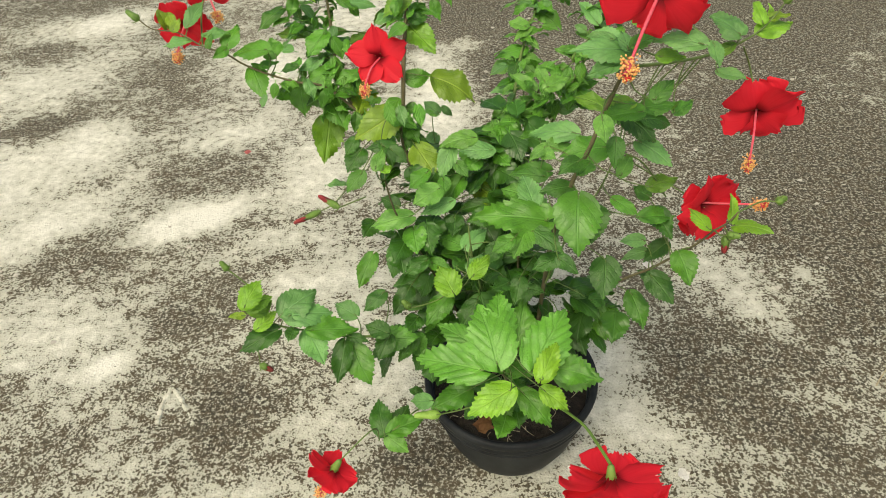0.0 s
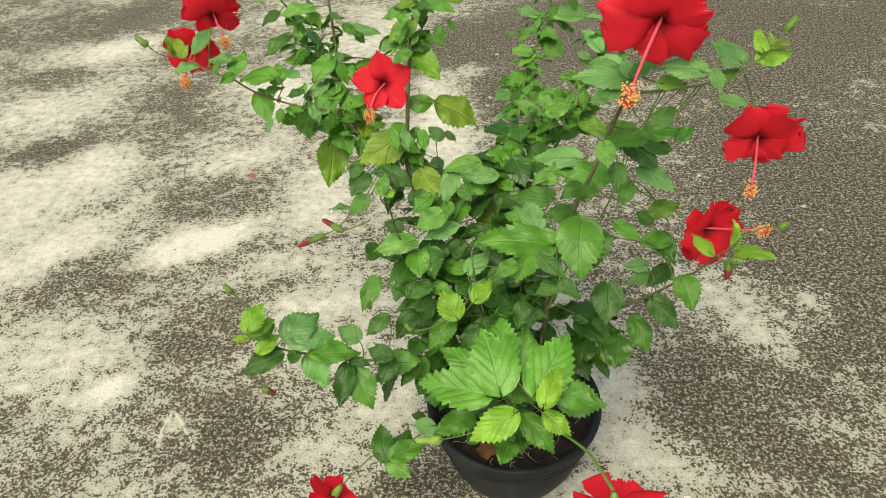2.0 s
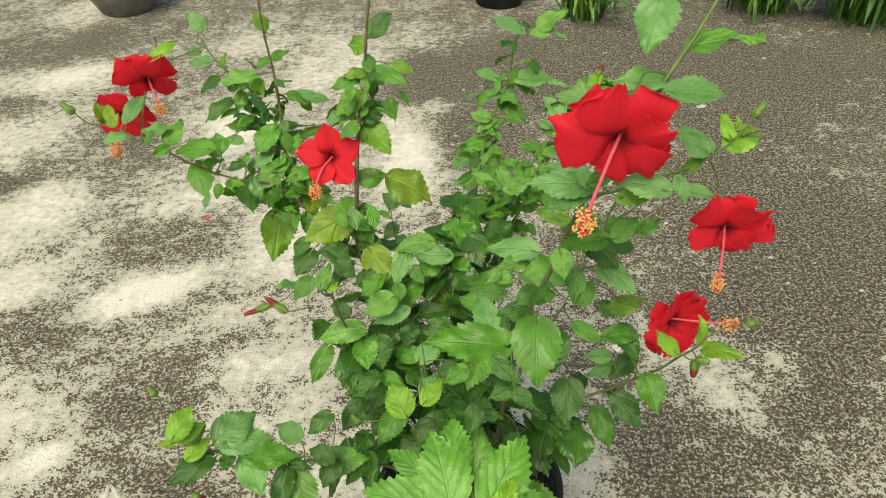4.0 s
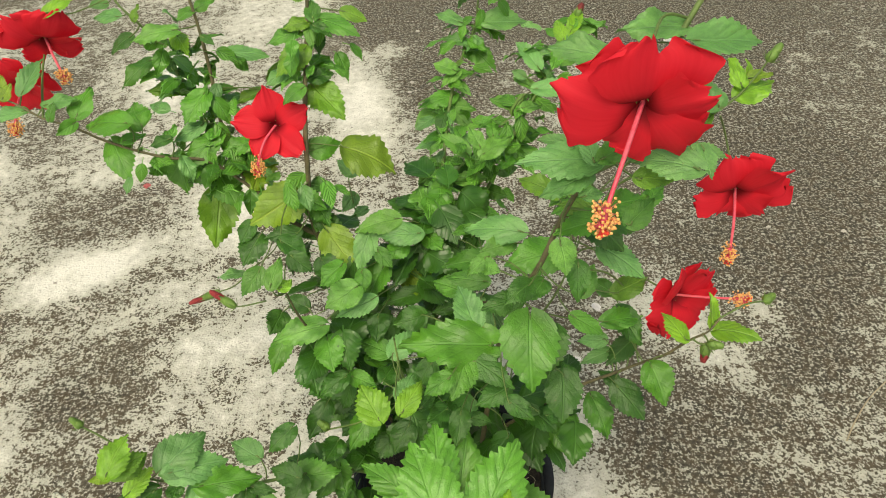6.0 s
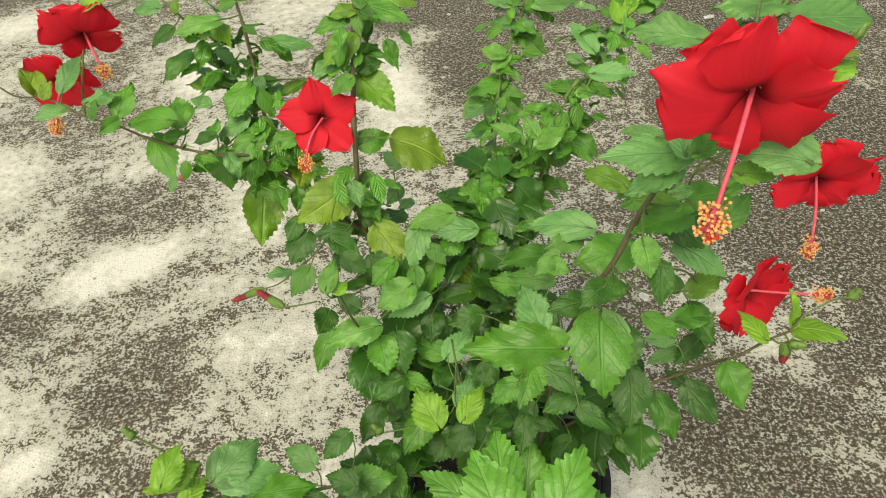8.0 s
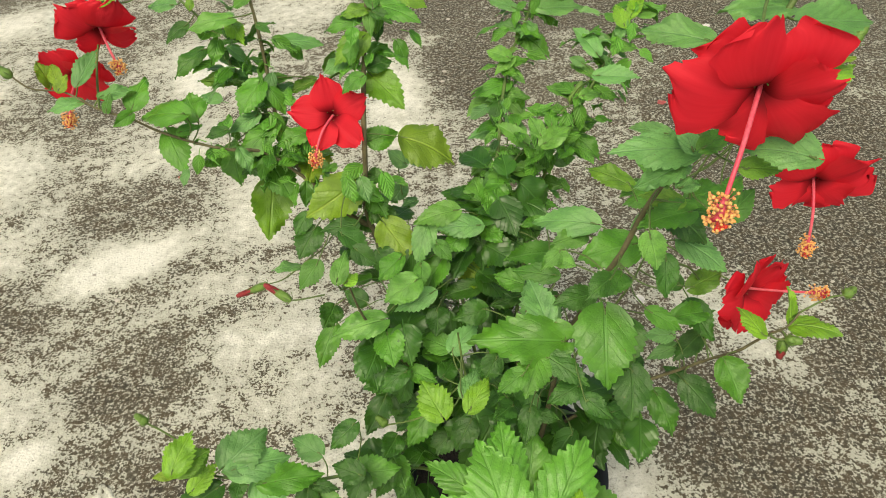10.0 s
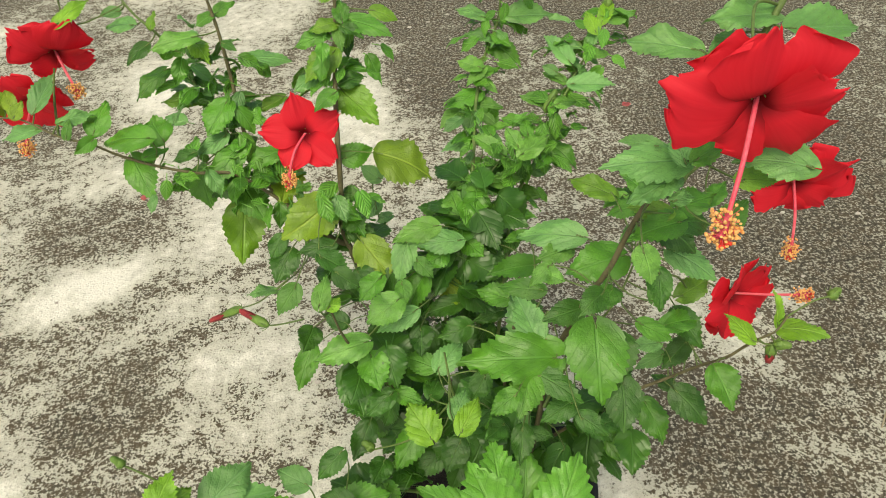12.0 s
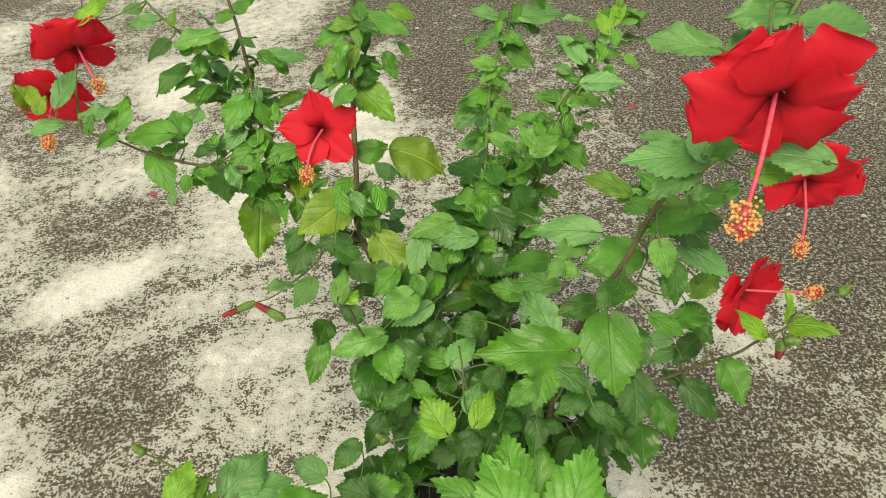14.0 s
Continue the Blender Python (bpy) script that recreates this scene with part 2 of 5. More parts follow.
def tube(bm, line, r0, r1, sides=7, knots=0.0, seed=0):
    """Adds a tapering round rod along a line of points."""
    rng = random.Random(seed)
    rings, up = [], Vector((0.31, 0.17, 0.94))
    for i, q in enumerate(line):
        d = (line[min(i + 1, len(line) - 1)] - line[max(i - 1, 0)]).normalized()
        x = d.cross(up)
        x = x.normalized() if x.length > 1e-4 else Vector((1, 0, 0))
        y = d.cross(x)
        r = (r0 + (r1 - r0) * i / (len(line) - 1)) * (1 + knots * rng.uniform(-1, 1))
        rings.append([bm.verts.new(q + (x * math.cos(a) + y * math.sin(a)) * r) for a in (2 * math.pi * k / sides for k in range(sides))])
    for u, v in zip(rings, rings[1:]):
        for k in range(sides):
            bm.faces.new((u[k], u[(k + 1) % sides], v[(k + 1) % sides], v[k]))
    bm.faces.new(rings[0])
    bm.faces.new(rings[-1][::-1])


def lathe(bm, profile, sides=48):
    """Adds the surface swept by a profile of (radius, height) about the z axis."""
    rings = []
    for r, z in profile:
        rings.append([bm.verts.new((r * math.cos(a), r * math.sin(a), z)) for a in (2 * math.pi * k / sides for k in range(sides))])
    for u, v in zip(rings, rings[1:]):
        for k in range(sides):
            bm.faces.new((u[k], u[(k + 1) % sides], v[(k + 1) % sides], v[k]))
    return rings


def frame_on(z, up=Vector((0, 0, 1))):
    """A turn whose z axis is the given direction."""
    z = Vector(z).normalized()
    x = up.cross(z)
    x = x.normalized() if x.length > 1e-3 else Vector((1, 0, 0))
    return Matrix((x, z.cross(x), z)).transposed().to_4x4()


# ---- the concrete terrace ----
STAINS = []


def stain(x, y, rx, ry, turn, amount):
    """A patch of the terrace: dark growth where amount is above 0, once with the pot's shadow; bare pale concrete
    below.
    """
    a = radians(turn)
    STAINS.append((x, y, rx, ry, math.cos(a), math.sin(a), amount))


stain(-1.35, 1.78, 0.25, 0.16, 38, -0.9)
stain(-1.17, 1.56, 0.28, 0.17, 38, -0.7)
stain(-1.10, 1.40, 0.19, 0.08, 40, -0.9)
stain(-0.70, 1.46, 0.16, 0.08, 28, -2.2)
stain(-0.72, 1.90, 0.16, 0.07, 23, -1.0)
stain(-1.49, 2.38, 0.24, 0.24, 33, -0.8)
stain(-1.58, 2.20, 0.15, 0.22, 37, -0.7)
stain(-1.62, 2.86, 0.28, 0.12, 30, -0.9)
stain(-1.14, 1.89, 0.11, 0.21, 32, -0.5)
stain(-0.97, 1.07, 0.13, 0.16, 44, -0.5)
stain(-0.73, 0.93, 0.06, 0.04, 40, -1.8)
stain(-0.88, 0.97, 0.14, 0.08, 44, -0.5)
stain(-0.34, 1.20, 0.15, 0.06, 20, -0.9)
stain(-0.47, 1.36, 0.10, 0.06, 22, -0.5)
stain(-0.10, 0.92, 0.06, 0.09, 13, -0.9)
stain(-0.20, 0.78, 0.10, 0.06, 21, -0.3)
stain(0.37, 0.89, 0.07, 0.13, -14, -1.0)
stain(0.41, 0.78, 0.11, 0.06, -18, -1.0)
stain(0.66, 1.18, 0.14, 0.07, -23, -1.0)
stain(0.71, 1.08, 0.07, 0.04, -27, -0.9)
stain(0.85, 1.23, 0.07, 0.04, -29, -0.7)
stain(-0.41, 1.68, 0.10, 0.22, 17, -0.9)
stain(-0.45, 3.01, 0.23, 0.36, 10, -1.1)
stain(-0.04, 2.06, 0.09, 0.28, 4, -1.1)
stain(0.02, 2.56, 0.06, 0.07, 2, -1.0)
stain(1.43, 2.37, 0.07, 0.03, -28, -1.2)
stain(0.78, 0.81, 0.09, 0.06, -36, -0.1)
stain(0.26, 0.70, 0.12, 0.04, -9, -0.8)
stain(-0.85, 3.29, 0.16, 0.26, 16, -0.7)
stain(-0.51, 0.71, 0.07, 0.03, 39, -0.4)
stain(-0.42, 1.02, 0.08, 0.04, 27, -0.3)
stain(0.61, 1.29, 0.12, 0.07, -19, -0.7)
stain(0.22, 1.03, 0.19, 0.15, -5, -0.6)
stain(0.50, 1.06, 0.06, 0.05, -18, -0.2)
stain(-1.05, 2.29, 0.23, 0.29, 26, 0.8)
stain(-0.95, 1.29, 0.16, 0.15, 38, 1.0)
stain(-0.54, 1.11, 0.13, 0.08, 29, 1.0)
stain(-0.67, 1.09, 0.08, 0.08, 34, 0.6)
stain(-1.45, 2.11, 0.19, 0.23, 35, 0.8)
stain(-0.70, 1.70, 0.26, 0.14, 25, 0.9)
stain(-0.50, 0.82, 0.12, 0.11, 35, 1.0)
stain(-0.39, 0.83, 0.09, 0.09, 30, 0.8)
stain(-0.62, 0.92, 0.09, 0.05, 37, 0.6)
stain(-0.92, 0.85, 0.05, 0.06, 49, 1.0)
stain(-0.72, 0.73, 0.10, 0.06, 47, 0.4)
stain(0.56, 1.00, 0.17, 0.10, -22, 0.5)
stain(0.59, 0.87, 0.17, 0.09, -26, 0.5)
stain(0.75, 0.95, 0.14, 0.05, -31, 0.6)
stain(1.08, 1.60, 0.20, 0.39, -29, 1.1)
stain(1.02, 1.29, 0.08, 0.19, -33, 0.8)
stain(0.98, 1.90, 0.31, 0.44, -23, 0.8)
stain(0.78, 1.43, 0.12, 0.12, -23, 0.7)
stain(-1.77, 3.33, 0.90, 0.27, 29, 0.8)
stain(0.29, 2.80, 0.42, 0.44, -3, 0.6)
stain(1.10, 2.86, 0.70, 0.53, -18, 0.8)
stain(0.90, 1.07, 0.10, 0.11, -34, 0.8)
stain(-0.49, 1.25, 0.09, 0.05, 25, 0.4)
# dark specks beside the pot, deepened to paint in its contact shadow
stain(-0.01, 0.71, 0.10, 0.05, 9, 2.0)
stain(0.72, 0.77, 0.12, 0.06, -35, 0.6)
stain(0.55, 0.87, 0.02, 0.01, -24, 1.0)
stain(0.93, 1.39, 0.14, 0.23, -34, 0.6)
stain(0.50, 1.13, 0.07, 0.09, -22, -0.2)
stain(-0.78, 2.44, 0.23, 0.20, 22, -1.0)
stain(-1.51, 2.79, 0.17, 0.16, 32, -0.9)
stain(-0.08, 2.35, 0.09, 0.22, 5, -1.1)
stain(0.18, 2.27, 0.15, 0.23, -1, 1.3)
stain(-0.70, 2.38, 0.10, 0.24, 20, -0.9)
stain(-1.15, 1.85, 0.08, 0.17, 37, -0.4)
stain(-1.07, 1.65, 0.11, 0.07, 39, 0.6)
stain(-1.41, 1.96, 0.14, 0.11, 37, 1.0)
stain(-1.66, 2.59, 0.17, 0.17, 33, 0.8)
stain(-1.02, 1.75, 0.16, 0.09, 32, 0.7)
stain(-0.44, 0.70, 0.12, 0.06, 36, 0.9)
stain(-0.71, 0.77, 0.09, 0.08, 45, 0.5)
stain(-0.28, 0.87, 0.11, 0.05, 23, 0.5)
stain(-0.27, 0.71, 0.06, 0.07, 27, 0.6)
stain(-0.53, 0.83, 0.02, 0.06, 36, -1.3)
stain(-0.03, 2.83, 0.20, 0.25, 3, 1.0)
stain(-0.24, 1.07, 0.10, 0.09, 22, -0.6)


def terrace():
    near_x = np.arange(-4.6, 4.8, 0.033)
    near_y = np.arange(-2.6, 6.6, 0.033)
    far = np.array([0.3, 0.8, 1.6, 3, 6, 14, 40, 120, 400, 1500])
    xs = np.concatenate([near_x[0] - far[::-1], near_x, near_x[-1] + far])
    ys = np.concatenate([near_y[0] - far[::-1], near_y, near_y[-1] + far])
    gx, gy = np.meshgrid(xs, ys)
    growth = np.full(gx.shape, 0.36) + 0.30 * np.clip((gx + 0.1) / 0.6, 0, 1) + 0.12 * np.clip((gx - 0.75) / 0.3, 0, 1) + 0.22 * np.clip((gy - 1.9) / 1.0, 0, 1)
    rng = random.Random(4)
    for i in range(150):
        x, y = rng.uniform(-4.6, 4.8), rng.uniform(-2.6, 6.6)
        if -2.1 < x < 2.0 and 0.5 < y < 3.7:
            continue
        stain(x, y, rng.uniform(0.1, 0.5), rng.uniform(0.08, 0.3), rng.uniform(0, 180), rng.uniform(-1.1, 1.1))
    for x, y, rx, ry, c, s, amount in STAINS:
        u, v = (gx - x) * c + (gy - y) * s, -(gx - x) * s + (gy - y) * c
        growth += (0.50 if amount > 0 else 0.64) * amount * np.exp(-((u / rx) ** 2 + (v / ry) ** 2) ** 1.8)
    nx, ny = len(xs), len(ys)
    verts = np.stack([gx.ravel(), gy.ravel(), np.zeros(gx.size)], 1)
    idx = np.arange(nx * ny).reshape(ny, nx)
    faces = np.stack([idx[:-1, :-1], idx[:-1, 1:], idx[1:, 1:], idx[1:, :-1]], -1).reshape(-1, 4)
    me = bpy.data.meshes.new("ground")
    me.from_pydata(verts.tolist(), [], faces.tolist())
    me.attributes.new("growth", "FLOAT", "POINT").data.foreach_set("value", growth.ravel().astype(np.float32))
    me.materials.append(CONCRETE)
    tagged(link("ground", me), "weathered pale concrete roof terrace mottled with dark algae", "ground", kind="structure")


terrace()

# ---- the black pot ----
POT = Vector((0.1516, 0.763, 0.0))


def flower_pot():
    pot = new("flower_pot")
    pot.location = POT
    PLACE[pot] = Matrix.Translation(POT)
    tagged(pot, "round black plastic pot filled with dark soil on concrete", "pot")
    m = PLACE[pot]
    bm = bmesh.new()
    outer = [(0.0, 0.004), (0.066, 0.003), (0.077, 0.0), (0.082, 0.003), (0.093, 0.012), (0.105, 0.030), (0.1205, 0.066), (0.131, 0.104), (0.1355, 0.128), (0.138, 0.140)]
    inner = [(0.138, 0.176), (0.134, 0.150), (0.128, 0.104), (0.1165, 0.066), (0.086, 0.012), (0.0, 0.010)]
    lathe(bm, outer + inner, 72)
    link("pot_wall", to_mesh(bm, "pot_wall", PLASTIC), pot, m)
    bm = bmesh.new()
    lathe(bm, [(0.1375, 0.136), (0.1415, 0.138), (0.1425, 0.143), (0.1405, 0.146), (0.1405, 0.149), (0.1440, 0.151), (0.1450, 0.157), (0.1430, 0.160), (0.1430, 0.163), (0.1475, 0.166),
               (0.1505, 0.172), (0.1519, 0.179), (0.1512, 0.184), (0.1490, 0.1863), (0.1440, 0.1856), (0.1395, 0.182), (0.1382, 0.176), (0.1375, 0.136)], 96)
    link("rim", to_mesh(bm, "rim", PLASTIC), pot, m, "ribbed rolled rim")
    bm = bmesh.new()
    rings = lathe(bm, [(0.0005, 0.158)] + [(0.0105 * k, 0.158) for k in range(1, 14)], 60)
    for ring in rings:
        for v in ring:
            v.co.z += 0.010 * noise.noise(v.co * 22) + 0.006 * noise.noise(v.co * 70)
    link("soil", to_mesh(bm, "soil", SOIL), pot, m, "dark crumbly soil with root threads")
    rng = random.Random(5)
    for i in range(60):
        a, r = rng.uniform(-2.6, 0.9), rng.uniform(0.02, 0.12)
        p = Vector((r * math.cos(a), r * math.sin(a), 0.165))
        t = rng.uniform(0, 6.28)
        bm = bmesh.new()
        tube(bm, spline([p, p + Vector((0.012 * math.cos(t), 0.012 * math.sin(t), 0.004)), p + Vector((0.022 * math.cos(t + 0.5), 0.022 * math.sin(t + 0.5), -0.002))], 3), 0.0006, 0.0004, 4)
        link("root_thread", to_mesh(bm, "root_thread", STRAW), pot, m)


flower_pot()

# ---- the hibiscus ----
ROOT = Vector((0.1516, 0.763, 0.158))
plant = new("hibiscus_shrub")
plant.location = ROOT
PLACE[plant] = Matrix.Translation(ROOT)
tagged(plant, "bushy potted hibiscus with serrated green leaves and red flowers", "plant")
STEM_POINTS = []


def stem(points, r0, r1, mat=None, label=""):
    """A woody stem or green twig through the points, thick end first."""
    line = spline(points, 6)
    STEM_POINTS.extend(line)
    bm = bmesh.new()
    tube(bm, line, r0 * 0.72, r1 * 0.72, 8, 0.12, len(STEM_POINTS))
    link("stem" if r0 > 0.0022 else "twig", to_mesh(bm, "stem", mat or (BARK if r0 > 0.0037 else TWIG)), plant, Matrix(), label)


def stalk(points, r0=0.0011, r1=0.0010, mat=None):
    """A thin flower stalk."""
    bm = bmesh.new()
    tube(bm, spline(points, 6), r0, r1, 6)
    link("flower_stalk", to_mesh(bm, "flower_stalk", mat or TWIG), plant)


def along(points, t):
    """The height of a smooth curve through (t, value) points."""
    for (t0, v0), (t1, v1) in zip(points, points[1:]):
        if t <= t1:
            u = (t - t0) / (t1 - t0)
            return v0 + (v1 - v0) * (u if t0 == 0 or t1 == 1 else u * u * (3 - 2 * u) * 0.4 + u * 0.6)
    return points[-1][1]


OUTLINE = ((0, 0.03), (0.02, 0.17), (0.06, 0.28), (0.13, 0.37), (0.23, 0.43), (0.34, 0.44), (0.46, 0.41), (0.60, 0.33), (0.75, 0.215), (0.88, 0.105), (0.95, 0.05), (1, 0.006))


def leaf_mesh(kind, mat, pleat, cut=1.0):
    """An oval blade of length 1 along y, coarsely saw-toothed, puckered between its veins, folded at the midrib and drooping at the tip."""
    rng = random.Random(kind * 7 + 1)
    rows, half, teeth = 40, 5, 10
    fold, droop, wave = rng.uniform(0.00, 0.30), rng.uniform(0.10, 0.48), rng.uniform(0.03, 0.072)
    phase, bend, wide = rng.uniform(0, 6), rng.uniform(-0.10, 0.10), rng.uniform(0.94, 1.06)
    size = {side: [rng.uniform(0.55, 1.35) for k in range(teeth + 1)] for side in (-1, 1)}
    shift = {-1: 0.0, 1: rng.uniform(0.2, 0.6)}
    grid, uvs = [], []
    for i in range(rows + 1):
        t = i / rows
        w = wide * along(OUTLINE, t)
        row = []
        for j in range(-half, half + 1):
            s = j / half
            side = 1 if j > 0 else -1
            q = t * teeth + shift[side]
            k, u = min(teeth, int(q)), q % 1.0
            # each tooth swells forward and breaks off sharply
            saw = (u ** 0.8 if u < 0.76 else (1 - u) / 0.24) - 0.45
            tooth = cut * 0.085 * saw * size[side][k] * min(1, max(0, (t - 0.10) / 0.14)) * (1 if i < rows else 0)
            rim = max(0.0, (abs(s) - 0.78) / 0.22)
            x = s * (w + tooth * rim * min(1, w / 0.2 + 0.3))
            y = t + 0.022 * max(0, saw) * rim * cut - 0.12 * abs(s) ** 1.5 * (1 - t) ** 5 + 0.05 * abs(s) * math.sin(math.pi * t)
            z = fold * abs(x) - droop * (t - 0.25) ** 2 * (1 if t > 0.25 else 0.3)
            z += wave * (math.sin(8 * t + phase + 2.2 * s) + 0.5 * math.sin(15 * t + 2 * phase - 3 * s)) * abs(s) - 0.22 * x * x
            z += pleat * math.cos(2 * math.pi * (5 * (t - 0.49 * abs(s)) - 0.5)) * min(1, 2.5 * abs(s)) * (1 - abs(s) ** 4)
            row.append((x + bend * t * t, y, z))
            uvs.append((0.5 + 0.5 * s * min(1, w / 0.44), t))
        grid.append(row)
    n = 2 * half + 1
    me = bpy.data.meshes.new("leaf")
    me.from_pydata([v for r in grid for v in r], [], [(i * n + j, i * n + j + 1, (i + 1) * n + j + 1, (i + 1) * n + j) for i in range(rows) for j in range(n - 1)])
    layer = me.uv_layers.new(name="UVMap")
    for loop in me.loops:
        layer.data[loop.index].uv = uvs[loop.vertex_index]
    me.polygons.foreach_set("use_smooth", [True] * len(me.polygons))
    me.materials.append(mat)
    return me


BLADES = {}
LEAVES = []
dice = random.Random(11)


def leaf(tone, x, y, z, rx, ry, rz, length, aspect):
    """A leaf with its base at (x, y, z); its blade runs along the turned y axis."""
    kind = dice.randrange(9)
    if (tone, kind) not in BLADES:
        BLADES[tone, kind] = leaf_mesh(kind, LEAF[tone], {"l": 0.014, "z": 0.009, "b": 0.006}.get(tone, 0.005), 1.15 if tone in "lz" else 1.0)
    m = pose(x, y, z, rx, ry, rz) @ Matrix.Diagonal((length * (0.36 + 0.55 * aspect) / 0.88 * dice.uniform(0.95, 1.05), length, length, 1))
    LEAVES.append(link("leaf", BLADES[tone, kind], plant, m))


def petioles():
    """Every leaf's short stalk, from its base to the nearest stem."""
    for blade in LEAVES:
        m = PLACE[blade]
        base, back = m.translation, -(m.to_3x3() @ Vector((0, 1, 0))).normalized()
        near = min(STEM_POINTS, key=lambda q: (q - base).length + 0.03 * max(0, q.z - base.z) + 0.6 * max(0, base.y - q.y))
        d = (near - base).length
        tip = base - back * 0.004
        bm = bmesh.new()
        tube(bm, spline([near, near.lerp(base, 0.55) + back * d * 0.12 + Vector((0, 0.06 * d, -0.05 * d)), base, tip], 3), 0.0009, 0.0007, 5)
        bm.transform(m.inverted())
        link("petiole", to_mesh(bm, "petiole", TWIG), blade, m)


def petal_mesh(kind, point, frilly=1.0, broad=1.0):
    """A wavy petal of length 1, broad and torn at its end or pointed: y runs along it, z is the flower's axis."""
    rng = random.Random(kind * 13 + 2)
    rows, half = 22, 16
    p1, p2, p3, curl = rng.uniform(0, 6), rng.uniform(0, 6), rng.uniform(0, 6), rng.uniform(-0.3, 0.9)
    long = 1 + rng.uniform(-0.08, 0.10)
    teeth = [rng.uniform(-1, 1) for j in range(2 * half + 1)]
    verts, uvs = [], []
    for i in range(rows + 1):
        t = i / rows
        full = 0.10 + 0.52 * broad * math.sin(min(1, t / 0.78) * math.pi / 2) ** 1.35 * (1 if t < 0.78 else 1 - 0.55 * ((t - 0.78) / 0.22) ** 2.2)
        sharp = 0.10 + 0.31 * broad * math.sin(min(1, t / 0.52) * math.pi / 2) ** 1.2 * (1 if t < 0.52 else max(0.0, 1 - ((t - 0.52) / 0.50) ** 1.7))
        w = full + (sharp - full) * point
        for j in range(-half, half + 1):
            s = j / half
            frill = frilly * (t ** 2.2 * (0.050 * math.sin(3.2 * s + p1) + 0.020 * math.sin(8 * s + p2)) + 0.04 * t * math.sin(2.4 * s + p2) + 0.016 * t ** 6 * math.sin(19 * s + p3))
            lobe = (0.062 * math.sin(4.5 * s + p2) + 0.036 * math.sin(9 * s + p1) + 0.022 * math.sin(19 * s + p3)) * (1 - point * 0.75)
            rag = lobe * t ** 3 * frilly + 0.034 * frilly * teeth[j + half] * max(0, (t - 0.86) / 0.14) ** 1.5
            edge = 1 + (0.045 * math.sin(21 * t + p1) * t * (j > 0) + 0.045 * math.sin(24 * t + p2) * t * (j < 0)) * abs(s) ** 5 * frilly
            crease = -0.016 * math.exp(-(s / 0.10) ** 2) * t
            verts.append((s * w * edge, t * (1 - 0.13 * s * s * t) * (1 + (long - 1) * t) + rag, frill + crease + 0.10 * s * s * t * curl + 0.03 * math.sin(6 * t + p1) * s))
            uvs.append((0.5 + 0.5 * s, t))
    return verts, uvs, rows, half


def flower(center, axis, radius, spin=0.0, cone=62.0, reflex=30.0, column=0.075, sag=0.25, label="", stalk_from=None, closed=0.0, point=0.05, column_way=None, sizes=(1, 1, 1, 1, 1), thick=0.0011, frilly=1.0, broad=1.0):
    """A hibiscus flower: five petals round a throat, calyx behind it, a long column with anthers in front.
    cone: the angle between axis and petals half way out; reflex: how far their ends bend back."""
    c, a = Vector(center), Vector(axis).normalized()
    turn = Matrix.Translation(c) @ frame_on(a)
    bm = bmesh.new()
    lathe(bm, [(0.0014, -0.021), (0.0036, -0.019), (0.0048, -0.014), (0.0054, -0.008), (0.0064, -0.003), (0.0058, -0.0025), (0.0042, -0.009), (0.001, -0.011)], 15)
    for v in bm.verts:
        if v.co.z > -0.004:
            v.co.z += 0.004 * math.cos(5 * math.atan2(v.co.y, v.co.x))
    head = link("flower", to_mesh(bm, "flower", CALYX), plant, turn, label or "open red hibiscus flower")
    for k in range(5):
        verts, uvs, rows, half = petal_mesh(int(spin) + k * 3, point, frilly, broad)
        n, out = 2 * half + 1, []
        for i in range(rows + 1):
            # the petal's spine leaves the throat steeply and flares outward
            t0 = i / rows
            steps, y, z = 24, 0.0, 0.0
            for q in range(steps):
                u = t0 * (q + 0.5) / steps
                ang = radians((18 + (cone - 18) * min(1, u / 0.45) ** 0.8 + reflex * max(0, (u - 0.45) / 0.55) ** 1.4) * (1 - closed))
                y += math.sin(ang) * t0 / steps
                z += math.cos(ang) * t0 / steps
            end = radians((18 + (cone - 18) * min(1, t0 / 0.45) ** 0.8 + reflex * max(0, (t0 - 0.45) / 0.55) ** 1.4) * (1 - closed))
            for j in range(n):
                px, py, pz = verts[i * n + j]
                lift = pz + (py - t0) * 0.0
                yy = y + (py - t0) * math.sin(end) - lift * math.cos(end)
                zz = z + (py - t0) * math.cos(end) + lift * math.sin(end)
                out.append((px * radius * 1.12, (yy * 1.12 + 0.03) * radius, (zz * 1.12 - 0.14) * radius + 0.0012 * (k % 2)))
        me = bpy.data.meshes.new("petal")
        me.from_pydata(out, [], [(i * n + j, i * n + j + 1, (i + 1) * n + j + 1, (i + 1) * n + j) for i in range(rows) for j in range(n - 1)])
        layer = me.uv_layers.new(name="UVMap")
        for loop in me.loops:
            layer.data[loop.index].uv = uvs[loop.vertex_index]
        me.polygons.foreach_set("use_smooth", [True] * len(me.polygons))
        me.materials.append(PETAL)
        link("petal", me, head, turn @ pose(0, 0, 0, 0, 0, spin + 72 * k) @ pose(0, 0, 0, 0, 9, 0) @ Matrix.Scale(sizes[k], 4))
    if column:
        w = Vector(column_way).normalized() if column_way else a
        side = Vector((0, 0, -1)) - w * (-w.z)
        side = side * sag
        line = spline([c - a * 0.006, c + w * column * 0.45 + side * column * 0.12, c + w * column * 0.8 + side * column * 0.45, c + (w + side * 0.8) * column * 0.98], 7)
        bm = bmesh.new()
        tube(bm, line, 0.0016, 0.0013, 8)
        link("column", to_mesh(bm, "column", COLUMN), head, Matrix(), "long pink stamen column")
        rng = random.Random(int(spin) + 3)
